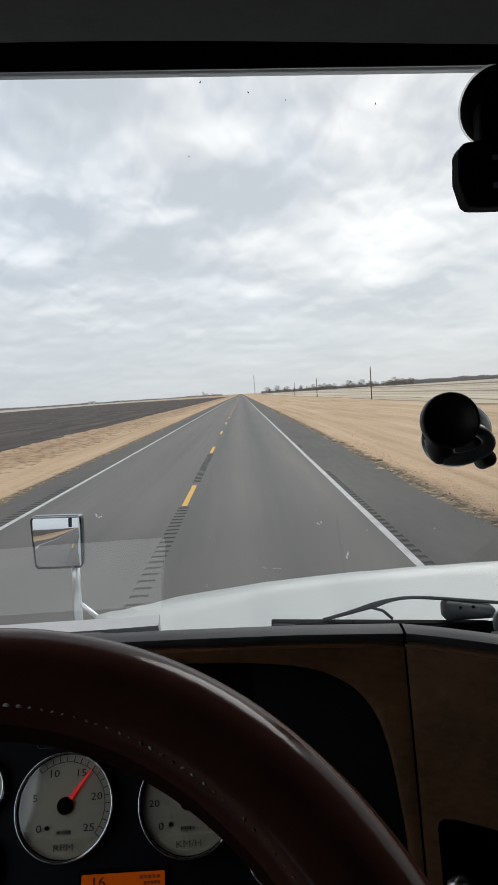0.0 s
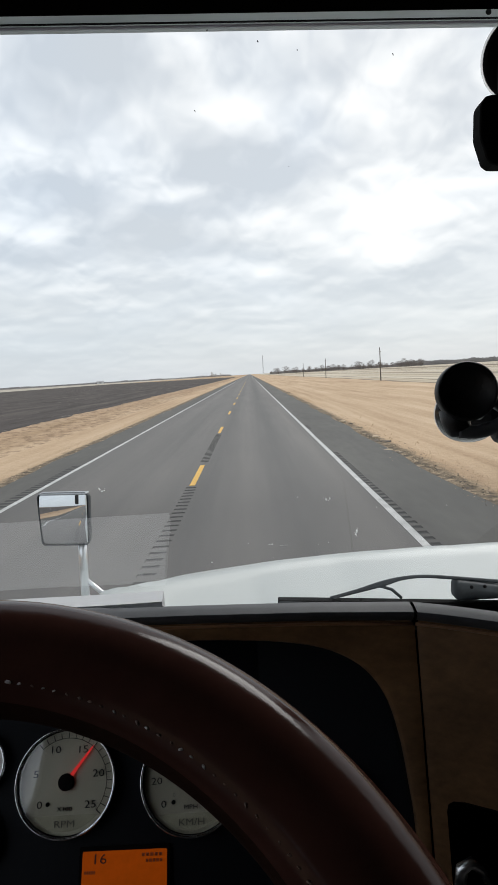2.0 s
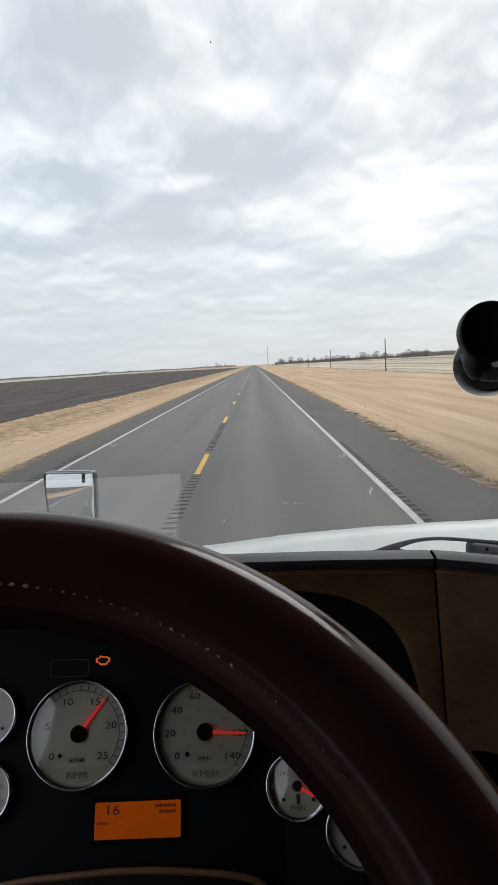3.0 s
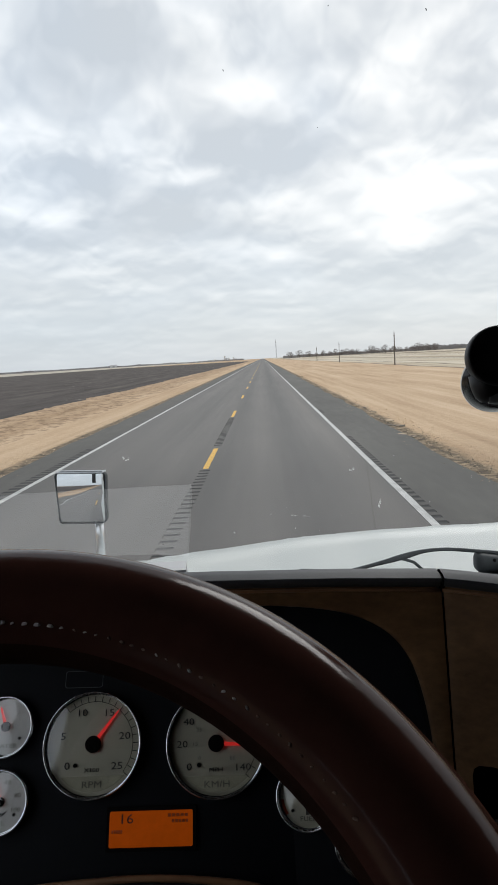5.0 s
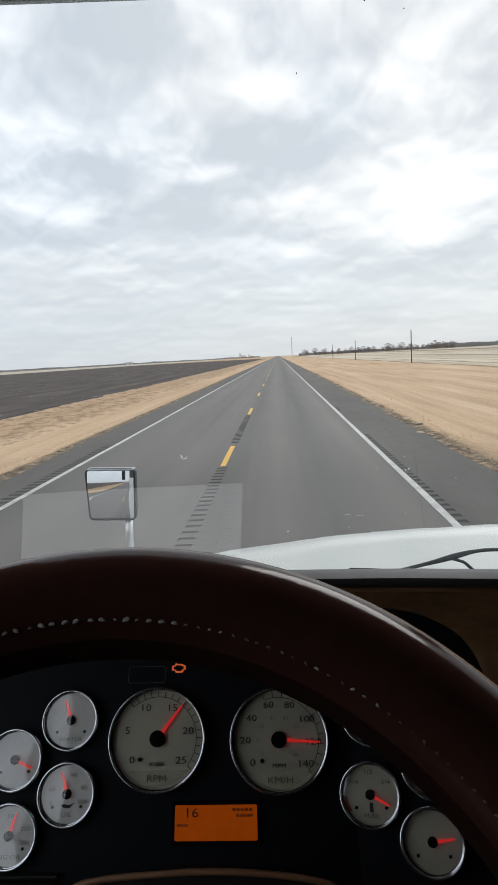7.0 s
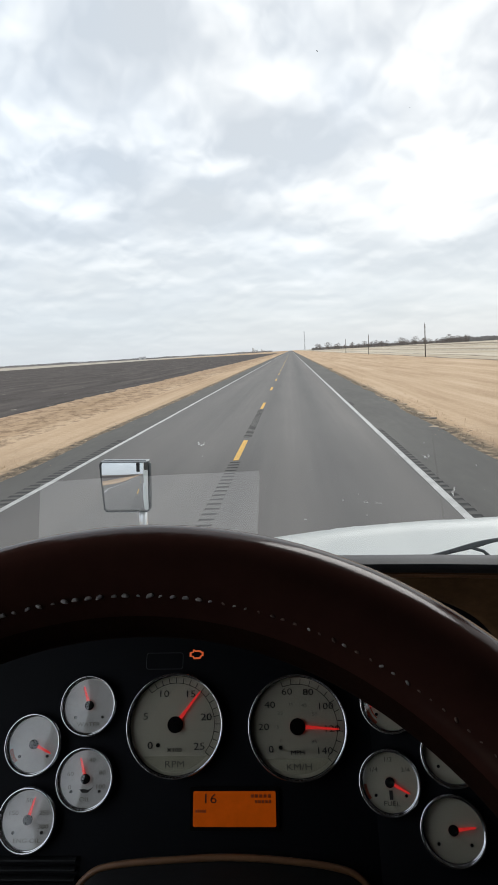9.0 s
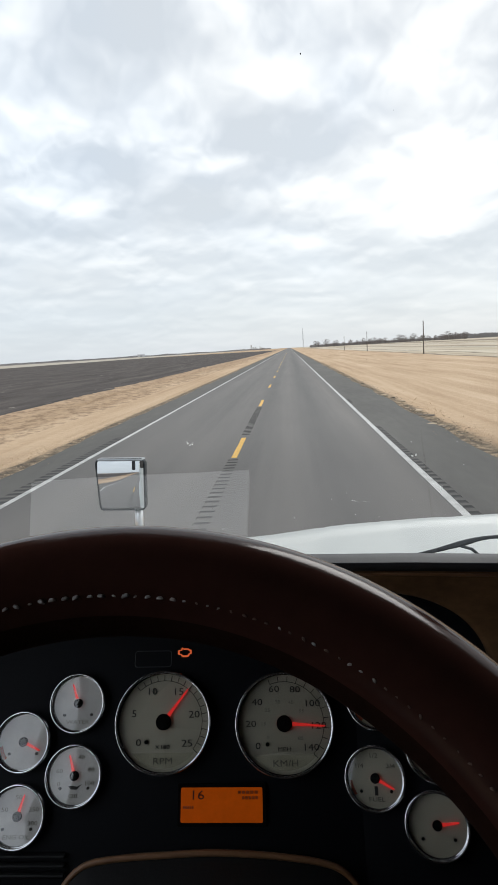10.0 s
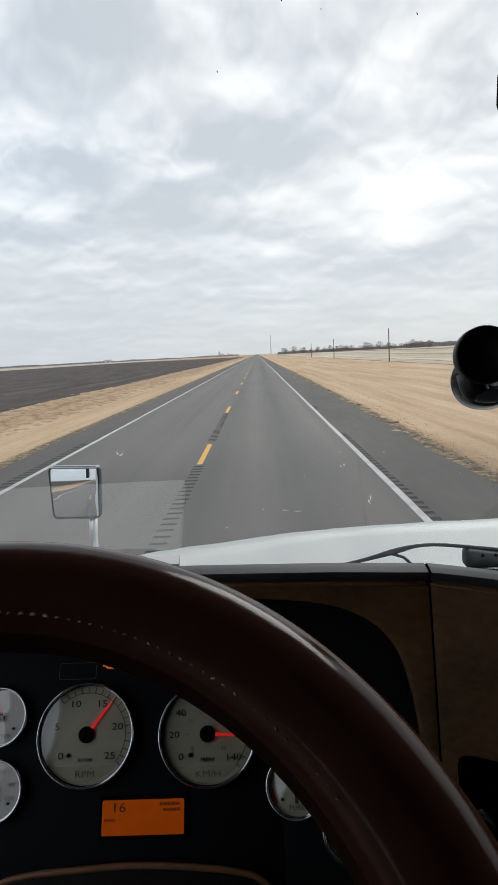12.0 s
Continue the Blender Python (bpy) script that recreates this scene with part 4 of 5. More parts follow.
def build_cab():
    """Plain walls that close the cab round the driver."""
    def wall(name, bm, mat, label):
        bmesh.ops.recalc_face_normals(bm, faces=bm.faces[:])
        return tagged(mesh_object(name, bm, mat), label, "cab wall", kind="structure")
    L, Rr, B = -0.545, 1.785, -1.0
    for side, x0, x1 in (("wall_left", L - 0.06, L), ("wall_right", Rr, Rr + 0.06)):
        bm = box(x0, x1, B, 0.93, 1.0, 1.93 if side == "wall_right" else 1.82)
        # unseen right side has no window, closed to keep light off the gauges
        if side == "wall_right":
            box(x0, x1, B, 0.60, 1.93, 2.75, bm=bm)
            wall(side, bm, [SHELL], "unseen far side of the cab, dark lined and closed against light")
            continue
        box(x0, x1, B, 0.93, 2.52, 2.75, bm=bm)
        box(x0, x1, B, -0.28, 1.82, 2.52, bm=bm)
        box(x0, x1, 0.62, 0.93, 1.82, 2.0, bm=bm)
        wall(side, bm, [SHELL], "dark lined driver's door side with a window bay")
    # slanting pillars beside the windshield
    for x0, x1 in ((L - 0.06, L), (Rr, Rr + 0.06)):
        bm = bmesh.new()
        ring = [(0.60, 1.93), (0.93, 1.93), (0.66, 2.52), (0.48, 2.52)]
        va, vb = [bm.verts.new((x0, y, z)) for y, z in ring], [bm.verts.new((x1, y, z)) for y, z in ring]
        for k in range(4):
            bm.faces.new((va[k], va[(k + 1) % 4], vb[(k + 1) % 4], vb[k]))
        bm.faces.new(va), bm.faces.new(vb)
        wall("trim", bm, [SHELL], "dark windshield pillar")
    wall("wall_back", box(L, Rr, B - 0.06, B, 1.0, 2.75), [SHELL], "dark lined cab back wall")
    wall("floor", box(L, Rr, B, 0.93, 0.94, 1.0), [SHELL], "dark cab floor")
    wall("ceiling", box(L, Rr, B, 0.62, 2.70, 2.75), [SHELL], "dark cab ceiling")
    wall("wall_front", box(L, Rr, 0.87, 0.93, 1.0, 1.90), [SHELL], "dark firewall under the windshield")
    # white outside skin, as the hood mirror shows it
    bm = box(L - 0.075, L - 0.062, B - 0.06, 0.95, 0.9, 1.82)
    box(L - 0.075, L - 0.062, 0.62, 0.95, 1.82, 1.93, bm=bm)
    box(L - 0.075, L - 0.062, B - 0.06, -0.28, 1.82, 2.52, bm=bm)
    box(L - 0.075, L - 0.062, B - 0.06, 0.70, 2.52, 2.78, bm=bm)
    box(L - 0.105, L - 0.075, B - 0.06, 0.95, 0.9, 1.50, bm=bm)
    wall("outer_skin", bm, [PAINT], "white painted cab side")
    wall("outer_skin", box(L - 0.062, Rr + 0.06, B - 0.08, 0.60, 2.755, 2.80), [PAINT], "white painted cab roof")
    # white front corner of the cab beside the windshield
    bm = bmesh.new()
    ring = [(0.60, 1.93), (0.945, 1.93), (0.675, 2.53), (0.48, 2.53)]
    va, vb = [bm.verts.new((L - 0.075, y, z)) for y, z in ring], [bm.verts.new((L - 0.061, y, z)) for y, z in ring]
    for k in range(4):
        bm.faces.new((va[k], va[(k + 1) % 4], vb[(k + 1) % 4], vb[k]))
    bm.faces.new(va), bm.faces.new(vb)
    box(L - 0.061, Rr, 0.934, 0.945, 0.9, 1.88, bm=bm)
    wall("outer_skin", bm, [PAINT], "white painted cab front corner")
    # outside sun visor over the windshield: its front lip shows through the glass
    def lip(i, j):
        x = -0.60 + 2.44 * i / 39
        z = 2.659 - 0.045 * x if x < 0.62 else 2.659 - 0.045 * (1.24 - x)
        return (x, (0.55, 0.796, 0.8, 0.803, 0.803, 0.810, 0.812, 0.56)[j], z + (0.085, 0.030, 0.026, 0.004, 0.0, 0.0, 0.036, 0.098)[j])
    wall("outer_visor", grid(40, 8, lip), [VISOR], "pale grey sun visor lip outside the windshield")
    for dz, rr in ((0.0045, 0.0012), (0.022, 0.0008)):
        wall("trim", tube([Vector((-0.60 + 1.22 * i / 39, 0.7985, 2.659 - 0.045 * (-0.60 + 1.22 * i / 39) + dz)) for i in range(40)], rr, 6), [BLACK], "thin dark groove along the visor lip")
    # dark screws along the visor, and its mauve lower bead
    for x in (0.31, 0.93):
        bm, m = disc_facing([(0.0, 0.0015), (0.0028, 0.0013), (0.0034, 0.0)], (x, 0.7985, 2.659 - 0.045 * min(x, 1.24 - x) + 0.011), (0, -1, 0), 16)
        bmesh.ops.transform(bm, matrix=m, verts=bm.verts[:])
        wall("trim", bm, [BLACK], "dark screw head in the visor lip")
    wall("trim", tube([Vector((-0.60 + 1.22 * i / 39, 0.799, 2.659 - 0.045 * (-0.60 + 1.22 * i / 39) + 0.0008)) for i in range(40)], 0.0016, 6), [BEAD], "pale mauve bead under the visor lip")
    # black header over the windshield
    bm = grid(40, 5, lambda i, j: Vector((-0.545 + 2.33 * i / 39, 0, 0)) + Vector((0, 0.56, 2.549)) + Vector((0, (0.075, 0.055, 0.0, -0.03, -0.04)[j], (0.055, 0.038, 0.0, 0.06, 0.15)[j])) + Vector((0, 0.0, -0.045 * max(-0.4, min(0.4, -0.545 + 2.33 * i / 39)))))
    wall("trim", bm, [MATT], "matt black header above the windshield")


build_cab()


def build_visor():
    root = empty("overhead_panel", pose(0.62, 0.46, 2.55))
    inv = root.matrix_basis.inverted()

    def at(i, j):
        x = -0.54 + 2.32 * i / 47
        low = 2.5265 - 0.045 * (x - 0.03) + (0.004 * math.cos((x + 0.1) * 7))
        y, z = ((0.56, low + 0.055), (0.50, low + 0.012), (0.482, low), (0.462, low + 0.003), (0.40, low + 0.018), (0.26, low + 0.050), (0.10, low + 0.075), (-0.1, low + 0.085))[j]
        return inv @ Vector((x, y, z))

    part("panel", grid(48, 6, lambda i, j: at(i, j + 2)), LINER, root, smooth=True)
    part("front_edge", grid(48, 3, at), MATT, root, "black turned-in front edge", True)
    return tagged(root, "grey fabric overhead panel above the windshield", "overhead panel")


build_visor()


# ---- dashboard ----
def dash_line(s):
    """The crest of the dash pad by x: its y."""
    return ease(s, ((-0.60, 0.640), (-0.06, 0.612), (0.06, 0.602), (0.150, 0.589), (0.158, 0.587), (0.20, 0.564), (0.26, 0.526), (0.34, 0.470), (0.6, 0.30)))


def pad_profile(x, j, lift=0.0):
    y0 = dash_line(x)
    k = min(1.0, max(0.0, (-0.125 - x) / 0.02))
    dy, z = ((0.30, 1.920 + 0.05 * k), (0.19, 1.945 + 0.046 * k), (0.10, 1.985 + 0.024 * k), (0.05, 2.018 + 0.009 * k), (0.025, 2.035 + 0.004 * k), (0.008, 2.0435), (-0.003, 2.0427), (-0.0105, 2.0405), (-0.0098, 2.0370), (-0.0065, 2.0318), (-0.001, 2.0290))[j]
    return Vector((x, min(y0 + dy, 0.856 + 0.02 * (j == 0) - 0.035 * k), z + lift))


def fascia(x, z, off=0.0):
    """A point on the brown dash front; off: metres towards the driver."""
    y = dash_line(x) - 0.006 - (2.02 - z) * math.tan(radians(11))
    turn = 0.0 if x < 0.152 else radians(30)
    return Vector((x - off * math.sin(turn), y - off * math.cos(turn), z))


def opening(t):
    """The rounded opening round the instruments, t from 0 to 1: x, z."""
    pts = ((-0.51, 1.60), (-0.51, 1.93), (-0.48, 1.990), (-0.42, 2.011), (-0.2, 2.0135), (-0.03, 2.0135), (0.050, 2.008), (0.093, 1.994), (0.117, 1.970), (0.130, 1.934), (0.137, 1.885), (0.141, 1.82), (0.142, 1.60))
    k = t * (len(pts) - 1)
    i = min(int(k), len(pts) - 2)
    a, c0, c1, d = (Vector(pts[max(0, min(len(pts) - 1, q))]) for q in (i - 1, i, i + 1, i + 2))
    f = k - i
    p = 0.5 * ((2 * c0) + (c1 - a) * f + (2 * a - 5 * c0 + 4 * c1 - d) * f * f + (3 * c0 - a - 3 * c1 + d) * f ** 3)
    return p.x, p.y


def build_dash():
    root = empty("dashboard", pose(0.0, 0.6, 1.6))
    inv = root.matrix_basis.inverted()
    # soft pad in two lengths with an open seam between them
    for x0, x1, nseg in ((-0.54, 0.1498, 40), (0.1525, 0.60, 24)):
        bm = grid(nseg, 11, lambda i, j: inv @ pad_profile(x0 + (x1 - x0) * i / (nseg - 1), j))
        bmesh.ops.recalc_face_normals(bm, faces=bm.faces[:])
        for e in bm.edges:
            if all(abs((root.matrix_basis @ v.co).z - 2.0405) < 1e-4 for v in e.verts):
                e.smooth = False
        part("pad", bm, PAD, root, "charcoal grained vinyl pad", True)
    bm = grid(2, 11, lambda i, j: inv @ (pad_profile(0.1488 + 0.005 * i, j) + Vector((0, 0.004, -0.006))))
    part("seam_gap", bm, MATT, root)
    # brown front with the opening for the instruments
    T = 72
    bm = bmesh.new()

    def outer(t):
        x, z = opening(t)
        if t < 0.16:
            return -0.54, z
        if t > 0.86:
            return 0.1510, z
        if x > 0.05:
            a = min(1.0, (x - 0.05) / 0.06)
            return 0.05 + 0.1010 * a ** 0.8, 2.030 if a < 0.999 else z + (2.030 - z) * max(0.0, 1 - (t - 0.62) / 0.2)
        return x, 2.030

    rows = []
    for k in range(T + 1):
        t = k / T
        xi, zi = opening(t)
        xo, zo = outer(t)
        rows.append([bm.verts.new(inv @ p) for p in (fascia(xo, zo, 0.0), fascia(xi + (xo - xi) * 0.12, zi + (zo - zi) * 0.12, 0.001), fascia(xi, zi, -0.002), fascia(xi, zi, -0.012))])
    for a, c in zip(rows, rows[1:]):
        for q in range(3):
            bm.faces.new((a[q], c[q], c[q + 1], a[q + 1]))
    bmesh.ops.recalc_face_normals(bm, faces=bm.faces[:])
    part("fascia", bm, WOOD, root, "dark brown wood-look front", True)
    # tunnel from the opening back to the instruments
    bm = bmesh.new()
    rows = []
    for k in range(T + 1):
        xi, zi = opening(k / T)
        p = fascia(xi, zi, -0.012)
        yb = 0.628 + (zi - 1.863) * 0.577 + 0.006
        rows.append([bm.verts.new(inv @ q) for q in (p, Vector((xi, max(yb, p.y + 0.01), min(zi, 1.972))))])
    for a, c in zip(rows, rows[1:]):
        bm.faces.new((a[0], c[0], c[1], a[1]))
    part("instrument_hood", bm, MATT, root, "black shade round the instruments", True)
    # copper edge line under the pad
    for x0, x1 in ((-0.54, 0.1498), (0.1525, 0.60)):
        part("edge_strip", tube([inv @ (fascia(x0 + (x1 - x0) * k / 30, 2.0275, 0.0015)) for k in range(31)], 0.0016, 6), COPPER, root, smooth=True)
    # centre panel with its dark recess
    zs = (2.030, 2.0, 1.96, 1.92, 1.890, 1.880, 1.80, 1.70, 1.60)
    xs = (0.1522, 0.156, 0.160, 0.166, 0.20, 0.24, 0.30, 0.40, 0.60)
    bm = bmesh.new()
    vs = [[bm.verts.new(inv @ fascia(x, z, 0.0 if i else -0.002)) for z in zs] for i, x in enumerate(xs)]
    for i in range(len(xs) - 1):
        for j in range(len(zs) - 1):
            if xs[i] >= 0.165 and xs[i] < 0.4 and zs[j] <= 1.882 and zs[j] > 1.7:
                continue
            bm.faces.new((vs[i][j], vs[i + 1][j], vs[i + 1][j + 1], vs[i][j + 1]))
    bmesh.ops.recalc_face_normals(bm, faces=bm.faces[:])
    part("centre_panel", bm, WOOD, root, "dark brown wood-look centre panel", True)
    bm = bmesh.new()
    ring = [(0.166, 1.870), (0.1675, 1.876), (0.1715, 1.8795), (0.178, 1.8805), (0.24, 1.8805), (0.40, 1.8805), (0.40, 1.70), (0.166, 1.70)]
    va = [bm.verts.new(inv @ fascia(x, z, 0.0015)) for x, z in ring]
    vb = [bm.verts.new(inv @ fascia(x, z, -0.07)) for x, z in ring]
    for k in range(len(ring)):
        bm.faces.new((va[k], va[(k + 1) % len(ring)], vb[(k + 1) % len(ring)], vb[k]))
    bm.faces.new(vb)
    part("recess", bm, MATT, root, "deep black recess")
    bm = bmesh.new()
    lipo = [bm.verts.new(inv @ fascia(x, z, 0.0012)) for x, z in ((0.1655, 1.8810), (0.1655, 1.868), (0.1675, 1.876), (0.1715, 1.8795), (0.180, 1.8810))]
    bm.faces.new(lipo)
    part("corner_fillet", bm, WOOD, root)
    part("seam_gap", grid(2, 10, lambda i, j: inv @ fascia(0.1495 + 0.004 * i, 2.02 - 0.045 * j, -0.004)), MATT, root)
    return tagged(root, "dark dashboard with vinyl pad and brown wood-look front", "dashboard")


build_dash()


def build_sheet():
    root = empty("paper_folder", pose(-0.24, 0.72, 2.006))
    inv = root.matrix_basis.inverted()

    def at(i, j):
        x = -0.402 + 0.290 * i / 8 + 0.011 * (1 - j / 8) * i / 8
        y0 = 0.716 + 0.015 * i / 8
        y1 = shield(x, 2.0).y - 0.010
        y = y0 + (y1 - y0) * j / 8
        return inv @ Vector((x, y, 2.0150 - 0.19 * (y - 0.708) + 0.0008 * math.sin(i * 0.7)))

    bm = grid(9, 9, at)
    r = bmesh.ops.extrude_face_region(bm, geom=bm.faces[:])
    bmesh.ops.translate(bm, verts=[v for v in r["geom"] if isinstance(v, bmesh.types.BMVert)], vec=(0, 0, -0.020))
    bmesh.ops.recalc_face_normals(bm, faces=bm.faces[:])
    part("cover", bm, PAPER, root, smooth=False)
    return tagged(root, "grey paper folder lying on the dash pad", "folder")


build_sheet()


# ---- instruments ----
PV = Vector((0, 0.5, 0.866))
PANEL = basis((-0.197, 0.628, 1.863), (1, 0, 0), PV)       # plane of the instruments, z towards the driver
WU = Vector((0.966, -0.224, 0.129))                        # its right wing, turned inwards


def build_panel():
    root = empty("instrument_panel", pose(-0.13, 0.63, 1.85))
    inv = root.matrix_basis.inverted()
    bm = bmesh.new()
    cols = []
    for x in (-0.40, -0.30, -0.2, -0.1, 0.005, 0.145):
        for_col = []
        for h in (-0.20, -0.1, 0.0, 0.1, 0.142):
            p = Vector((x, 0.628, 1.863)) + PV * h if x <= 0.01 else Vector((0.005, 0.628, 1.863)) + PV * h + WU * (x - 0.005)
            for_col.append(bm.verts.new(inv @ p))
        cols.append(for_col)
    for a, c in zip(cols, cols[1:]):
        for k in range(4):
            bm.faces.new((a[k], c[k], c[k + 1], a[k + 1]))
    bmesh.ops.recalc_face_normals(bm, faces=bm.faces[:])
    part("plate", bm, PLATE, root, "black plastic plate")
    for k, h in enumerate((-0.118, -0.126, -0.134)):
        bm = box(-0.40, -0.288, -0.003, 0.003, -0.0018, 0.0018, 0.001)
        part("ledge_rib", bm, BLACK, root, "", at=inv @ Matrix.Translation(Vector((0, 0.628, 1.863)) + PV * h + Vector((0, -0.004, 0.002))))
    part("sticker", box(-0.012, 0.012, -0.005, 0.005, 0, 0.0006), STICKER, root, "small faded pink label", at=inv @ basis(Vector((-0.338, 0.628, 1.863)) + PV * -0.148 + Vector((0, -0.002, 0.001)), (1, 0, 0), PV))
    return tagged(root, "black instrument panel behind the steering wheel", "instrument panel")


build_panel()


def dial_thing(name, origin, u, rad, deep, face, label, category, group=""):
    root = empty(name, basis(origin, u, PV))
    k = rad / 0.0505
    w = 0.05 if rad > 0.04 else 0.10
    part("bezel", lathe([(rad, 0.0), (rad, deep * 0.65), (rad * (1 - 0.2 * w), deep * 0.9), (rad * (1 - 0.6 * w), deep), (rad * (1 - w), deep * 0.92), (rad * (1 - 1.25 * w), deep * 0.7)], 64), BEZEL, root, "polished metal bezel", True)
    part("inner_wall", lathe([(rad * (1 - 1.22 * w), deep * 0.72), (rad * (1 - 1.35 * w), 0.002)], 64), MATT if rad > 0.04 else BLACK, root, "black inner wall", True)
    lens = part("lens", lathe([(0.0, deep * 0.62 + 0.0012), (rad * 0.5, deep * 0.62 + 0.0008), (rad * 0.93, deep * 0.62)], 48), LENS, root, "clear flat lens", True)
    lens.visible_shadow = False
    part("dial", lathe([(0.0, 0.0035), (rad * 0.5, 0.0035), (rad * 0.93, 0.0035)], 64), face, root)
    return root


def face_of(root):
    return next(c for c in root.children if c.name.startswith("dial"))


def on(r, deg, z=0.0042, spin=0.0):
    return Matrix.Translation((r * math.cos(radians(deg)), r * math.sin(radians(deg)), z)) @ pose(0, 0, 0, 0, 0, spin)


def needle(root, rad, deg, length, hub):
    a = Matrix.Rotation(radians(deg), 4, "Z")
    bm = slab([(-0.16 * length, -0.0014 - rad * 0.017), (length * 0.9, -0.0009), (length, 0), (length * 0.9, 0.0009), (-0.16 * length, 0.0014 + rad * 0.017)], 0.0052, 0.0060)
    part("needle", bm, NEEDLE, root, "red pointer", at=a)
    part("hub", lathe([(0, 0.0078), (hub * 0.8, 0.0078), (hub, 0.007), (hub, 0.0045)], 28), MATT, root, "black pointer cap", True)


def tick_ring(root, rad, a0, a1, count, long_every, r0=0.80, r1=0.90):
    me = None
    for k in range(count + 1):
        deg = a0 + (a1 - a0) * k / count
        if me is None:
            first = part("tick", box(r0 * rad, r1 * rad, -0.00035, 0.00035, 0.0037, 0.0042), INK, face_of(root))
            me = first.data
            first.matrix_basis = Matrix.Rotation(radians(deg), 4, "Z")
        else:
            ob = new("tick", me)
            ob.parent, ob.matrix_basis = face_of(root), Matrix.Rotation(radians(deg), 4, "Z")
    bm = bmesh.new()
    n_ = 48
    vs = []
    for k in range(n_ + 1):
        d = radians(a0 + (a1 - a0) * k / n_)
        vs.append([bm.verts.new((q * rad * math.cos(d), q * rad * math.sin(d), 0.0039)) for q in (r0 - 0.012, r0)])
    for a, c in zip(vs, vs[1:]):
        bm.faces.new((a[0], a[1], c[1], c[0]))
    part("scale_arc", bm, INK, face_of(root))


def low_band(root, rad):
    h = -0.62 * rad
    lo = [(0.86 * rad * math.cos(radians(222 + 96 * k / 24)), 0.86 * rad * math.sin(radians(222 + 96 * k / 24))) for k in range(25)]
    bm = bmesh.new()
    top = [bm.verts.new((x, h * 0.93, 0.0038)) for x, y in lo]
    bot = [bm.verts.new((x, y, 0.0038)) for x, y in lo]
    for k in range(24):
        bm.faces.new((top[k], bot[k], bot[k + 1], top[k + 1]))
    bmesh.ops.recalc_face_normals(bm, faces=bm.faces[:])
    part("name_band", bm, DIAL_DARK, face_of(root))


def big_dials():
    R = 0.0508
    t = dial_thing("tachometer", (-0.1936, 0.6285, 1.864), (1, 0, 0), R, 0.012, DIAL, "", "")
    for k, s in enumerate(("0", "5", "10", "15", "20", "25")):
        lettering("numeral", s, 0.0105, INK, face_of(t), on(0.0325, 217 - 51.4 * k))
    lettering("caption", "X100", 0.006, INK, face_of(t), on(0.024, 268))
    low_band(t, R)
    lettering("caption", "RPM", 0.0095, DULL, face_of(t), on(0.037, 270, 0.0046))
    tick_ring(t, R, 130, -40, 17, 2)
    part("stop_pin", lathe([(0, 0.0055), (0.0020, 0.005), (0.0020, 0.0036)], 14), MATT, t, at=on(0.0260, 227, 0))
    needle(t, R, 51, 0.042, 0.0080)
    tagged(t, "round cream tachometer with red pointer in a bright bezel", "tachometer")
    s_ = dial_thing("speedometer", (-0.068, 0.626, 1.861), (1, 0, 0), R, 0.012, DIAL, "", "")
    for k, s in enumerate(("0", "20", "40", "60", "80", "100", "120", "140")):
        lettering("numeral", s, 0.0098, INK, face_of(s_), on(0.0345, 217 - 36.9 * k))
    for k, s in enumerate(("0", "15", "25", "35", "45", "55", "65", "85")):
        lettering("small_numeral", s, 0.0052, FAINT, face_of(s_), on(0.0215, 217 - 36.9 * k))
    lettering("caption", "MPH", 0.006, INK, face_of(s_), on(0.024, 268))
    low_band(s_, R)
    lettering("caption", "KM/H", 0.0092, DULL, face_of(s_), on(0.037, 270, 0.0046))
    tick_ring(s_, R, 110, -45, 12, 2)
    part("stop_pin", lathe([(0, 0.0055), (0.0020, 0.005), (0.0020, 0.0036)], 14), MATT, s_, at=on(0.0262, 227, 0))
    needle(s_, R, -4, 0.043, 0.0080)
    tagged(s_, "round cream speedometer with red pointer in a bright bezel", "speedometer")


big_dials()


def small_dial(x, y, z, u, deg, word, words, face, label, rad=0.0304):
    g = dial_thing("small_gauge", (x, y, z), u, rad, 0.011, face, "", "")
    ink = DULL if face is DIAL else FAINT
    if word:
        lettering("caption", word, 0.0062, ink, face_of(g), on(0.0185, 270))
    for s, r, d in words:
        lettering("numeral", s, 0.0062, ink, face_of(g), on(r, d))
    for d in (218, 322):
        part("stop_pin", lathe([(0, 0.0052), (0.0015, 0.0048), (0.0015, 0.0036)], 12), MATT if face is DIAL else INK, g, at=on(0.0185, d, 0))
    needle(g, rad, deg, 0.021, 0.0046)
    return tagged(g, label, "gauge", "small gauges")


U0 = (1, 0, 0)
small_dial(-0.2858, 0.639, 1.881, U0, 110, "WATER", (), DIAL_WHITE_GLOW, "small silver water gauge in a bright bezel")
shaded = small_dial(-0.3415, 0.620, 1.850, U0, -25, "", (), DIAL_WHITE_GLOW, "small silver gauge half in shade with red pointer")
oil = small_dial(-0.2845, 0.604, 1.8215, U0, 108, "OIL", (("0", 0.018, 205), ("40", 0.018, 72), ("60", 0.017, 165), ("80", 0.0175, 18), ("100", 0.017, -25)), DIAL_WHITE_GLOW, "small silver oil gauge in a bright bezel")
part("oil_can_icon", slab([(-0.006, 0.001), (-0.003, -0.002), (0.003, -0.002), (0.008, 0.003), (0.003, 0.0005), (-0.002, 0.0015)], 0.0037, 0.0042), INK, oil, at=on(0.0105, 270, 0))
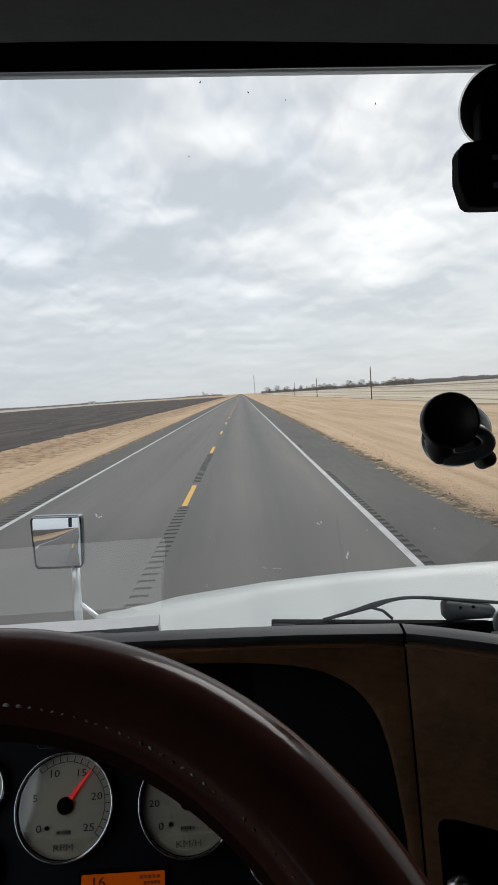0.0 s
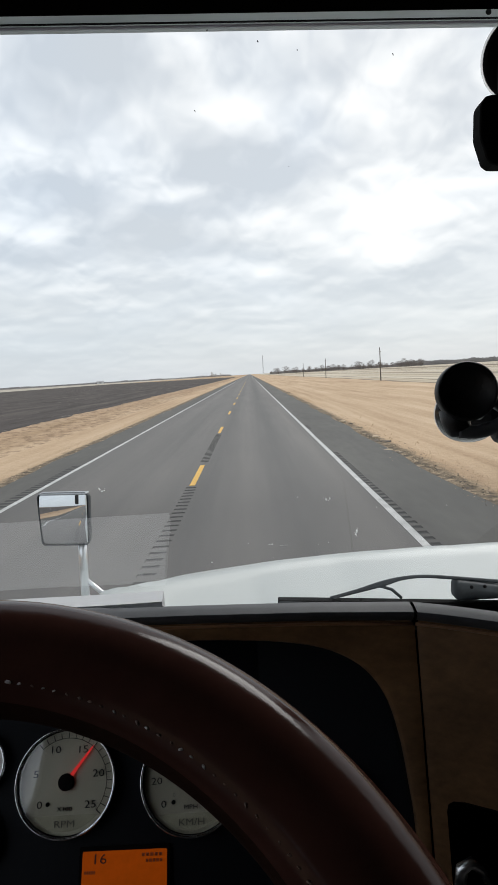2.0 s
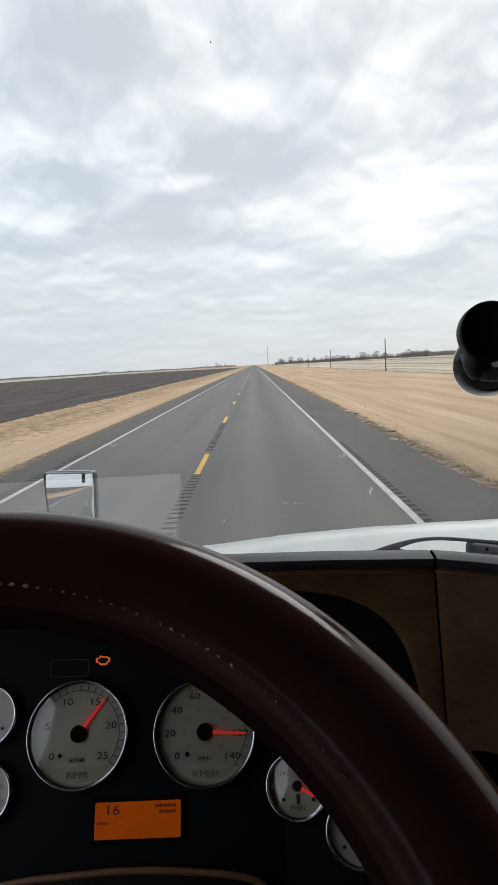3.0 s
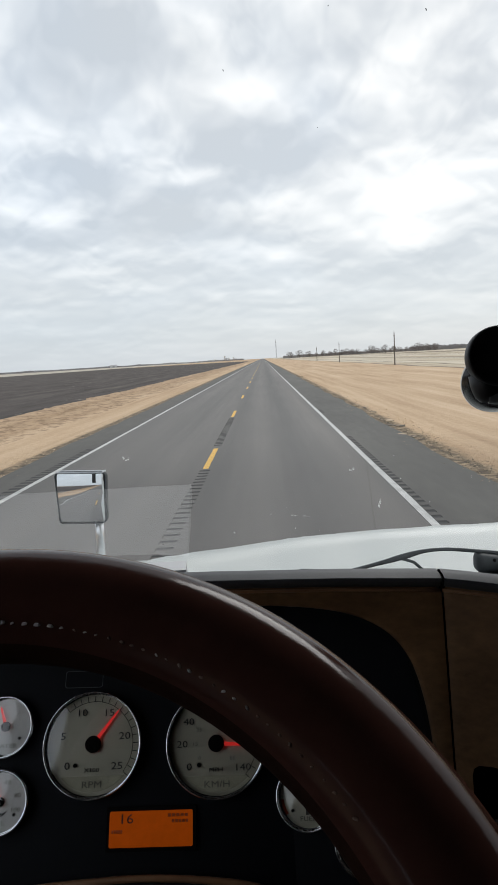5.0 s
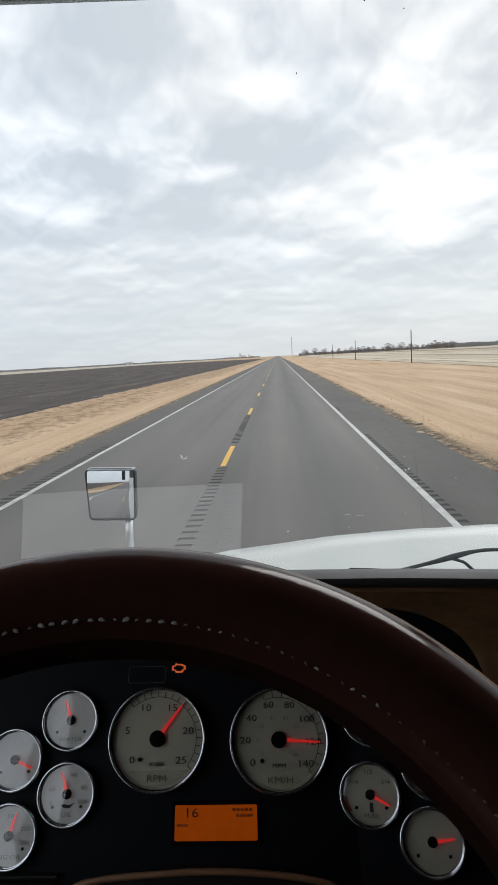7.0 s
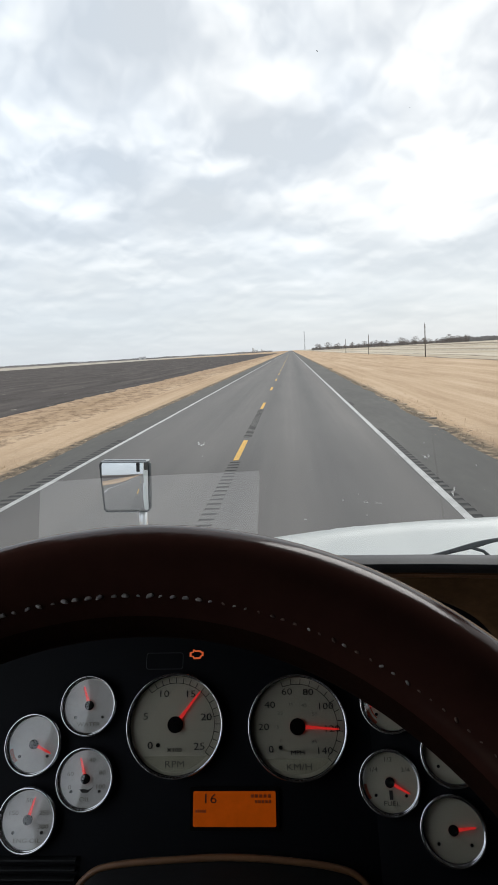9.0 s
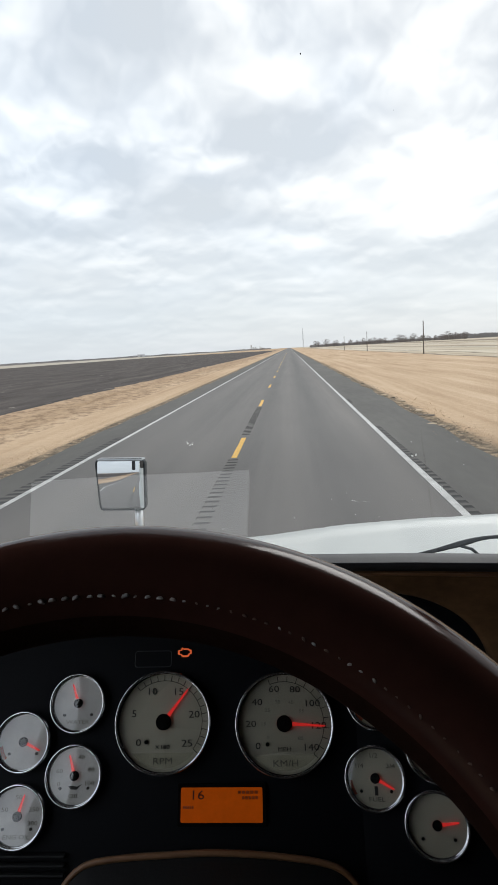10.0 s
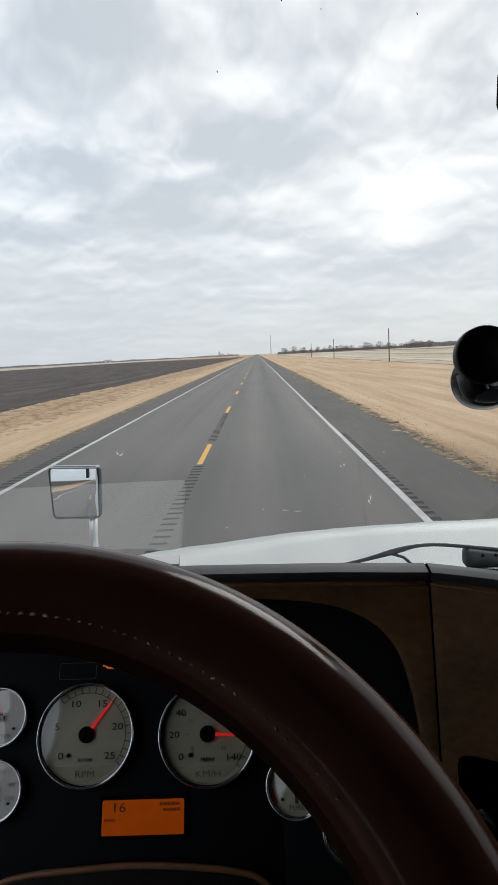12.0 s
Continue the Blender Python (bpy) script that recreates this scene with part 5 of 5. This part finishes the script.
small_dial(-0.3405, 0.586, 1.7905, U0, 74, "ENG OIL", (("50", 0.017, 92), ("150", 0.017, 160), ("250", 0.017, 20), ("300", 0.017, -22)), DIAL_WHITE_GLOW, "small silver engine oil gauge in a bright bezel")
hidden = small_dial(0.027, 0.631, 1.883, WU, 190, "", (), DIAL, "small cream gauge partly hidden by the wheel")
fuel = small_dial(0.0205, 0.597, 1.819, WU, -28, "FUEL", (("1/2", 0.020, 92), ("1/4", 0.019, 145), ("3/4", 0.019, 35)), DIAL, "small cream fuel gauge with red pointer")
part("pump_icon", box(-0.0016, 0.0016, -0.0045, 0.0035, 0.0037, 0.0043), INK, fuel, at=on(0.0105, 270, 0))
small_dial(0.080, 0.595, 1.850, WU, 150, "", (), DIAL, "small cream gauge partly hidden by the wheel")
small_dial(0.073, 0.565, 1.793, WU, 8, "", (), DIAL, "small cream gauge with red pointer")


def zone(root, a0, a1, r0, r1):
    """A coloured arc of warning on a dial."""
    bm = bmesh.new()
    vs = []
    for k in range(9):
        d = radians(a0 + (a1 - a0) * k / 8)
        vs.append([bm.verts.new((q * math.cos(d), q * math.sin(d), 0.0039)) for q in (r0, r1)])
    for a, c in zip(vs, vs[1:]):
        bm.faces.new((a[0], a[1], c[1], c[0]))
    part("warning_zone", bm, ZONE, face_of(root), "orange-red warning arc")


zone(fuel, 184, 216, 0.0232, 0.0262)
zone(shaded, 190, 222, 0.0225, 0.0262)
zone(hidden, 186, 232, 0.0232, 0.0262)
zone(hidden, 186, 226, 0.0200, 0.0212)


def build_display():
    root = empty("trip_display", basis((-0.1335, 0.5905, 1.797), (1, -0.02, 0), PV))
    part("frame", slab(rounded(0.089, 0.039, 0.002), 0.0, 0.003, 0.0006), MATT, root)
    screen = part("screen", slab(rounded(0.0820, 0.0310, 0.0016), 0.0025, 0.0038), LCD, root, "lit amber screen")
    lettering("readout", "16", 0.0130, LCD_INK, screen, Matrix.Translation((-0.0245, 0.0085, 0.0041)))
    for k, (x, y, w) in enumerate(((0.027, 0.0112, 0.021), (0.029, 0.0062, 0.017), (-0.033, -0.002, 0.011))):
        for q in range(5):
            a = x - w / 2 + w * q / 5
            part("readout_bar", box(a, a + w / 7, y - 0.0014, y + 0.0014, 0.0036, 0.0040), LCD_PALE, screen)
    return tagged(root, "lit amber trip display under the dials", "display")


build_display()


def build_warning():
    root = empty("warning_lamp", basis((-0.173, 0.6625, 1.924), (1, 0, 0), PV))
    o = [(-0.0075, -0.0025), (-0.0045, -0.0025), (-0.003, -0.0050), (0.004, -0.0050), (0.006, -0.002), (0.0075, -0.002), (0.0075, 0.0025), (0.006, 0.0025), (0.004, 0.0040), (-0.0015, 0.0040), (-0.003, 0.0055), (-0.0045, 0.0025), (-0.0075, 0.0025)]
    bm = bmesh.new()
    a = [bm.verts.new((x, y, 0.001)) for x, y in o]
    c = [bm.verts.new((x * 0.72, y * 0.62, 0.001)) for x, y in o]
    for k in range(len(o)):
        bm.faces.new((a[k], a[(k + 1) % len(o)], c[(k + 1) % len(o)], c[k]))
    bmesh.ops.recalc_face_normals(bm, faces=bm.faces[:])
    part("engine_icon", bm, WARN, root)
    tagged(root, "lit amber engine warning lamp", "warning lamp")
    root = empty("lamp_window", basis((-0.2075, 0.660, 1.9185), (1, 0, -0.03), PV))
    bm = bmesh.new()
    a = [bm.verts.new((x, y, 0.001)) for x, y in rounded(0.040, 0.017, 0.003)]
    c = [bm.verts.new((x, y, 0.001)) for x, y in rounded(0.0388, 0.0158, 0.0026)]
    for k in range(len(a)):
        bm.faces.new((a[k], a[(k + 1) % len(a)], c[(k + 1) % len(a)], c[k]))
    part("outline", bm, RUBBER, root)
    tagged(root, "unlit dark indicator window with thin outline", "indicator")


build_warning()


def build_column():
    """The shroud under the dials with its brown edge."""
    root = empty("column_shroud", pose(-0.14, 0.5, 1.65))
    inv = root.matrix_basis.inverted()
    line = [(-0.305, 1.700), (-0.292, 1.735), (-0.272, 1.756), (-0.242, 1.7625), (-0.19, 1.7655), (-0.141, 1.767), (-0.09, 1.765), (-0.04, 1.760), (-0.015, 1.752), (0.004, 1.730), (0.015, 1.700)]
    line = [(p.x, p.y) for p in spline([(x, z, 0) for x, z in line], 44)]
    ypl = lambda z: 0.628 + (z - 1.863) * 0.577
    part("edge_trim", tube([inv @ Vector((x, ypl(z) - 0.010, z)) for x, z in line], 0.0032, 8), COPPER, root, "brown edging", True)
    bm = grid(len(line), 3, lambda i, j: inv @ Vector((line[i][0], ypl(line[i][1]) - (0.004, 0.012, 0.20)[j], line[i][1] - (0.0, 0.002, 0.05)[j])))
    bmesh.ops.recalc_face_normals(bm, faces=bm.faces[:])
    part("shroud", bm, BLACK, root, smooth=True)
    part("column", tube([inv @ Vector(p) for p in ((-0.14, 0.60, 1.60), (-0.14, 0.25, 1.90))], 0.045, 20), BLACK, root, smooth=True)
    return tagged(root, "black steering column shroud with brown edging", "column shroud")


build_column()

# ---- steering wheel ----
WC, WA, WR_, WT = Vector((-0.1404, 0.1607, 1.980)), 0.837, 0.2218, 0.0283
Wn, Wu = Vector((0, -math.cos(WA), math.sin(WA))), Vector((1, 0, 0))
Wv = Wn.cross(Wu)


STITCH = 43.5


def base_shape():
    """One short stitch of thread."""
    return tube([(0, -0.0014, -0.0002), (0, -0.0006, 0.0005), (0, 0.0006, 0.0005), (0, 0.0014, -0.0002)], [0.0004, 0.0008, 0.0008, 0.0004], 6)


def build_wheel():
    at = basis(WC, Wu, Wv)
    root = empty("steering_wheel", at)
    nu, nv = 160, 40

    def rim(i, j, grow=1.0):
        a, p = i * math.tau / nu, j * math.tau / (nv - 1)
        # lace-on cover: slightly squashed, with a fold where the edges meet
        r = WT * grow * (1 + 0.008 * noise.noise(Vector((4 * math.cos(a) + math.cos(p), 4 * math.sin(a), math.sin(p)))))
        d = (p - radians(STITCH)) % math.tau
        d = min(d, math.tau - d)
        r *= 1 - 0.035 * math.exp(-(d / 0.07) ** 2)
        q = WR_ - r * math.sin(p)
        return (q * math.cos(a), q * math.sin(a), r * math.cos(p))

    bm = grid(nu, nv, lambda i, j: rim(i, j), closed_u=True)
    bmesh.ops.remove_doubles(bm, verts=bm.verts[:], dist=1e-6)
    bmesh.ops.recalc_face_normals(bm, faces=bm.faces[:])
    for f in bm.faces:                      # inner and back faces: darker matt leather as painted shade
        c_ = f.calc_center_median()
        around = math.degrees(math.atan2(WR_ - math.hypot(c_.x, c_.y), c_.z))
        f.material_index = 1 if around > 62 or around < -150 else 0
    rim_part = part("rim", bm, [LEATHER, RIM_SHADE], root, "dark brown glossy leather cover", True)
    # stitches along the inner seam
    base = None
    st = radians(STITCH)
    rs = random.Random(9)
    for k in range(216):
        a = (k + rs.uniform(-0.12, 0.12)) * math.tau / 216
        q = WR_ - WT * 0.985 * math.sin(st)
        m = Matrix.Rotation(a, 4, "Z") @ Matrix.Translation((q, 0, WT * 0.985 * math.cos(st)))
        if base is None:
            base = part("stitch", base_shape(), THREAD, rim_part, "pale thread stitch")
            base.matrix_basis = m
            # darker stitch copy; shade on the rim's right is put into its colour
            worn = part("stitch", base_shape(), THREAD_SHADED, rim_part, "dark thread stitch with shade in its colour")
            worn.matrix_basis = m @ Matrix.Rotation(math.pi, 4, "Z")
        elif 20 < k < 100 and rs.random() < 0.9:
            lit_side = k > 46 or (k > 30 and rs.random() < 0.4)
            ob = new("stitch", base.data if lit_side else worn.data)
            big = rs.choice((0.55, 0.7, 0.8, 0.9, 1.0, 1.1)) * (1.15 if k > 46 else 0.74)
            ob.parent, ob.matrix_basis = rim_part, m @ pose(0, 0, 0, 0, 0, rs.uniform(-35, 35)) @ Matrix.Diagonal((big, big, big, 1))
    # spokes and hub below the view
    part("hub", lathe([(0, -0.02), (0.07, -0.025), (0.085, -0.05), (0.06, -0.09), (0, -0.09)], 36), BLACK, root, smooth=True)
    for deg in (200, 340):
        a = radians(deg)
        part("spoke", tube([(0.06 * math.cos(a), 0.06 * math.sin(a), -0.05), (0.14 * math.cos(a), 0.14 * math.sin(a), -0.035), (0.212 * math.cos(a), 0.212 * math.sin(a), -0.004)], [0.02, 0.016, 0.014], 12), BLACK, root, smooth=True)
    return tagged(root, "steering wheel in a stitched dark brown leather cover", "steering wheel")



build_wheel()


# ---- wiper, mounts, specks ----
def build_wiper():
    root = empty("windshield_wiper", pose(0.2, 0.884, 1.95))
    inv = root.matrix_basis.inverted()
    P = lambda *p: inv @ Vector(p)
    part("blade", box(0.035 - 0.2, 0.345 - 0.2, -0.006, 0.010, -0.034, -0.0010, 0.002), MATT, root, "black rubber blade", at=pose(0, 0, -0.007, 0, 4.2, 0))
    part("blade_tip", box(0.035 - 0.2, 0.068 - 0.2, -0.008, 0.012, -0.006, 0.003, 0.002), RUBBER, root, at=pose(0, 0, -0.0125, 0, 4.2, 0))
    part("arm", tube([P(*p) for p in spline([(0.108, 0.886, 1.950), (0.150, 0.89, 1.9575), (0.185, 0.89, 1.966), (0.210, 0.89, 1.9712), (0.240, 0.89, 1.9722), (0.285, 0.89, 1.967), (0.37, 0.89, 1.955)], 30)], [0.0026 + 0.0018 * math.exp(-((k - 9) / 4) ** 2) for k in range(len(spline([(0.108, 0.886, 1.950), (0.150, 0.89, 1.9575), (0.185, 0.89, 1.966), (0.210, 0.89, 1.9712), (0.240, 0.89, 1.9722), (0.285, 0.89, 1.967), (0.37, 0.89, 1.955)], 30)))], 8), RUBBER, root, "grey steel arm", True)
    part("hook", tube([P(0.160, 0.889, 1.961), P(0.178, 0.889, 1.962), P(0.194, 0.889, 1.9565), P(0.207, 0.888, 1.944)], 0.0022, 8), RUBBER, root, smooth=True)
    bm = box(0.278, 0.352, 0.874, 0.903, 1.938, 1.9655, 0.008, seg=3)
    for v in bm.verts:
        if v.co.x > 0.335 and v.co.z > 1.952:
            v.co.z -= 0.010
    bmesh.ops.transform(bm, matrix=inv, verts=bm.verts[:])
    part("pivot_cover", bm, RUBBER, root, "grey ribbed pivot cover", True)
    part("nozzle_loop", tube([P(*p) for p in spline([(0.347, 0.87, 1.925), (0.346, 0.868, 1.942), (0.352, 0.868, 1.951), (0.364, 0.87, 1.950), (0.368, 0.872, 1.935)], 20)], 0.0036, 8), SEAL, root, "pale loop of the washer nozzle", True)
    for x in (0.300, 0.318):
        part("screw", lathe([(0, 0.002), (0.0022, 0.0015), (0.0025, 0)], 10), MATT, root, at=Matrix.Translation(P(x, 0.8745, 1.9585)) @ pose(0, 0, 0, 90, 0, 0))
    root.matrix_basis = pose(0.2, 0.884, 1.947)
    return tagged(root, "dark grey wiper resting at the windshield foot", "wiper")


build_wiper()


def build_dashcam():
    root = empty("dash_camera", pose(0.268, 0.60, 2.46))
    inv = root.matrix_basis.inverted()
    c = shield(0.270, 2.5275, -0.004)
    ax = (0, -math.cos(RAKE), -math.sin(RAKE))
    bm, m = disc_facing([(0.0345, 0.0), (0.0345, 0.003), (0.032, 0.008), (0.026, 0.013), (0.012, 0.018), (0, 0.018)], c, ax)
    cup = part("suction_cup", bm, MATT, root, "black suction cup", True, inv @ m)
    bm, m = disc_facing([(0.0362, 0.0), (0.0362, 0.0015), (0.0345, 0.0015), (0.0345, 0.0)], c, ax)
    part("cup_rim", bm, CLEAR, cup, "clear rim", True)
    bm = box(0.2445, 0.2575, 0.590, 0.612, 2.478, 2.522, 0.004)
    bmesh.ops.transform(bm, matrix=inv, verts=bm.verts[:])
    part("stem", bm, MATT, root)
    bm = box(0.268, 0.284, 0.590, 0.612, 2.478, 2.522, 0.004)
    bmesh.ops.transform(bm, matrix=inv, verts=bm.verts[:])
    part("stem", bm, MATT, root)
    o = [(0.2225, 2.478), (0.2275, 2.4845), (0.245, 2.4865), (0.34, 2.4875), (0.34, 2.4255), (0.25, 2.4265), (0.2325, 2.4275), (0.2275, 2.4315), (0.2215, 2.452)]
    bm = slab([(x, z) for x, z in o], -0.010, 0.012, 0.003)
    part("housing", bm, MATT, root, "black plastic housing", False, inv @ (Matrix.Translation((0, 0.598, 0)) @ pose(0, 0, 0, 90, 0, 0)))
    # blue-grey strips added for the bluish reflections on the housing
    for z0, z1 in ((2.4675, 2.4715), (2.4425, 2.4475)):
        bm = box(0.252, 0.345, 0.5840, 0.587, z0, z1, 0.0008)
        bmesh.ops.transform(bm, matrix=inv, verts=bm.verts[:])
        part("sheen_strip", bm, STRIP, root, "blue-grey strip in place of a reflection")
    return tagged(root, "black dash camera hanging from a suction cup", "dash camera")


build_dashcam()


def build_mount():
    root = empty("phone_mount", pose(0.212, 0.62, 2.22))
    inv = root.matrix_basis.inverted()
    c = shield(0.263, 2.210, -0.004)
    ax = (0, -math.cos(RAKE), -math.sin(RAKE))
    bm, m = disc_facing([(0.041, 0.0), (0.041, 0.004), (0.037, 0.012), (0.028, 0.022), (0.018, 0.03), (0, 0.03)], c, ax)
    cup = part("suction_cup", bm, GLOSSY, root, "black suction cup", True, inv @ m)
    bm, m = disc_facing([(0.0420, 0.0), (0.0420, 0.0015), (0.041, 0.0015), (0.041, 0.0)], c, ax)
    part("cup_rim", bm, CLEAR, cup, "clear rim", True)
    bm, m = disc_facing([(0.0, 0.006), (0.021, 0.006), (0.0225, 0.010), (0.0245, 0.0115), (0.0262, 0.0095), (0.0265, -0.004), (0.022, -0.024), (0.012, -0.034), (0, -0.036)], (0.2055, 0.592, 2.2355), (-0.12, -1, 0.10))
    part("ring_head", bm, BLACK, root, "round hollow black head", True, inv @ m)
    P = lambda *p: inv @ Vector(p)
    part("foot", tube([P(0.196, 0.598, 2.220), P(0.197, 0.596, 2.210), P(0.199, 0.594, 2.202), P(0.200, 0.594, 2.197)], [0.013, 0.0125, 0.0115, 0.008], 18), BLACK, root, smooth=True)
    part("arm", tube([P(*p) for p in spline([(0.198, 0.590, 2.2005), (0.212, 0.587, 2.1995), (0.226, 0.587, 2.2022), (0.2375, 0.588, 2.2075), (0.2405, 0.590, 2.216), (0.2345, 0.602, 2.2245), (0.236, 0.65, 2.222), (0.254, 0.70, 2.206)], 40)], 0.0062, 12), ARM_GREY, root, "dark grey bent arm", True)
    part("knob", lathe([(0, 0.010), (0.0065, 0.0095), (0.0082, 0.007), (0.0082, -0.007), (0.005, -0.010), (0, -0.010)], 18), BLACK, root, "black clamp knob", True, inv @ (Matrix.Translation((0.2405, 0.60, 2.1960)) @ pose(0, 0, 0, 70, 25, 0)))
    return tagged(root, "black windshield mount with round head and bent arm", "phone mount")


build_mount()


def build_latch():
    root = empty("panel_latch", pose(0.1715, 0.515, 1.8365))
    part("lever", tube([(-0.006, 0.0, -0.012), (-0.004, 0.0, 0.004), (0.004, 0.0, 0.009), (0.012, 0.0, 0.002), (0.022, 0.006, -0.02)], [0.005, 0.0055, 0.005, 0.0035, 0.003], 10), CHROME, root, smooth=True)
    return tagged(root, "small shiny lever at the centre panel recess", "lever")


build_latch()


def specks():
    """Dried insects and stone chips on the windshield."""
    r = random.Random(21)
    vs, fs = [], []

    def blot(x, z, w, h, tilt=0.0, n_=9):
        k = len(vs)
        for q in range(n_):
            a = q * math.tau / n_
            s = r.uniform(0.5, 1.1)
            dx, dz = w * s * math.cos(a), h * s * math.sin(a)
            p = shield(x + dx * math.cos(tilt) - dz * math.sin(tilt), z + dx * math.sin(tilt) + dz * math.cos(tilt), -0.0012)
            vs.append(tuple(p))
        fs.append(tuple(range(k, k + n_)))

    for x, z, w, h, t in ((-0.171, 2.139, 0.0015, 0.0028, 0.5), (-0.165, 2.1375, 0.0012, 0.0030, -0.4), (-0.168, 2.136, 0.003, 0.001, 0.2),
                          (0.0985, 2.1055, 0.0012, 0.0022, 0.3), (0.103, 2.107, 0.0014, 0.0018, 0.0), (0.1005, 2.104, 0.0010, 0.0010, 0.0),
                          (0.1363, 2.0535, 0.0012, 0.0060, 0.28), (0.1375, 2.059, 0.0011, 0.0050, -0.12), (0.0, 2.051, 0.001, 0.001, 0), (-0.048, 2.027, 0.0015, 0.0008, 0),
                          (-0.141, 2.016, 0.002, 0.0010, 0.4), (-0.136, 2.017, 0.0008, 0.0012, 0), (0.03, 2.047, 0.006, 0.0004, -0.15), (0.045, 2.045, 0.005, 0.0004, -0.1)):
        blot(x, z, w, h, t)
    for _ in range(26):
        blot(r.uniform(-0.25, 0.25), r.uniform(2.02, 2.14), r.uniform(0.0003, 0.0008), r.uniform(0.0003, 0.0008))
    me = bpy.data.meshes.new("insect_marks")
    me.from_pydata(vs, [], fs)
    me.materials.append(SPOT)
    tagged(new("insect_marks", me), "pale dried insect marks on the windshield", "insect marks", kind="stuff")
    vs.clear(), fs.clear()
    for x, z, w, h, t in ((0.038, 2.547, 0.0007, 0.0013, 0.5), (0.072, 2.540, 0.0006, 0.0008, 0), (0.156, 2.534, 0.0006, 0.0014, 0.3), (-0.021, 2.500, 0.0005, 0.0010, 0.3), (-0.005, 2.556, 0.0007, 0.0012, -0.6)):
        blot(x, z, w, h, t)
    for _ in range(2):
        blot(r.uniform(-0.25, 0.25), r.uniform(2.2, 2.5), 0.0003, 0.0004)
    me = bpy.data.meshes.new("insect_specks")
    me.from_pydata(vs, [], fs)
    me.materials.append(BUG)
    tagged(new("insect_specks", me), "tiny dark insects stuck on the windshield", "insect marks", kind="stuff")


specks()
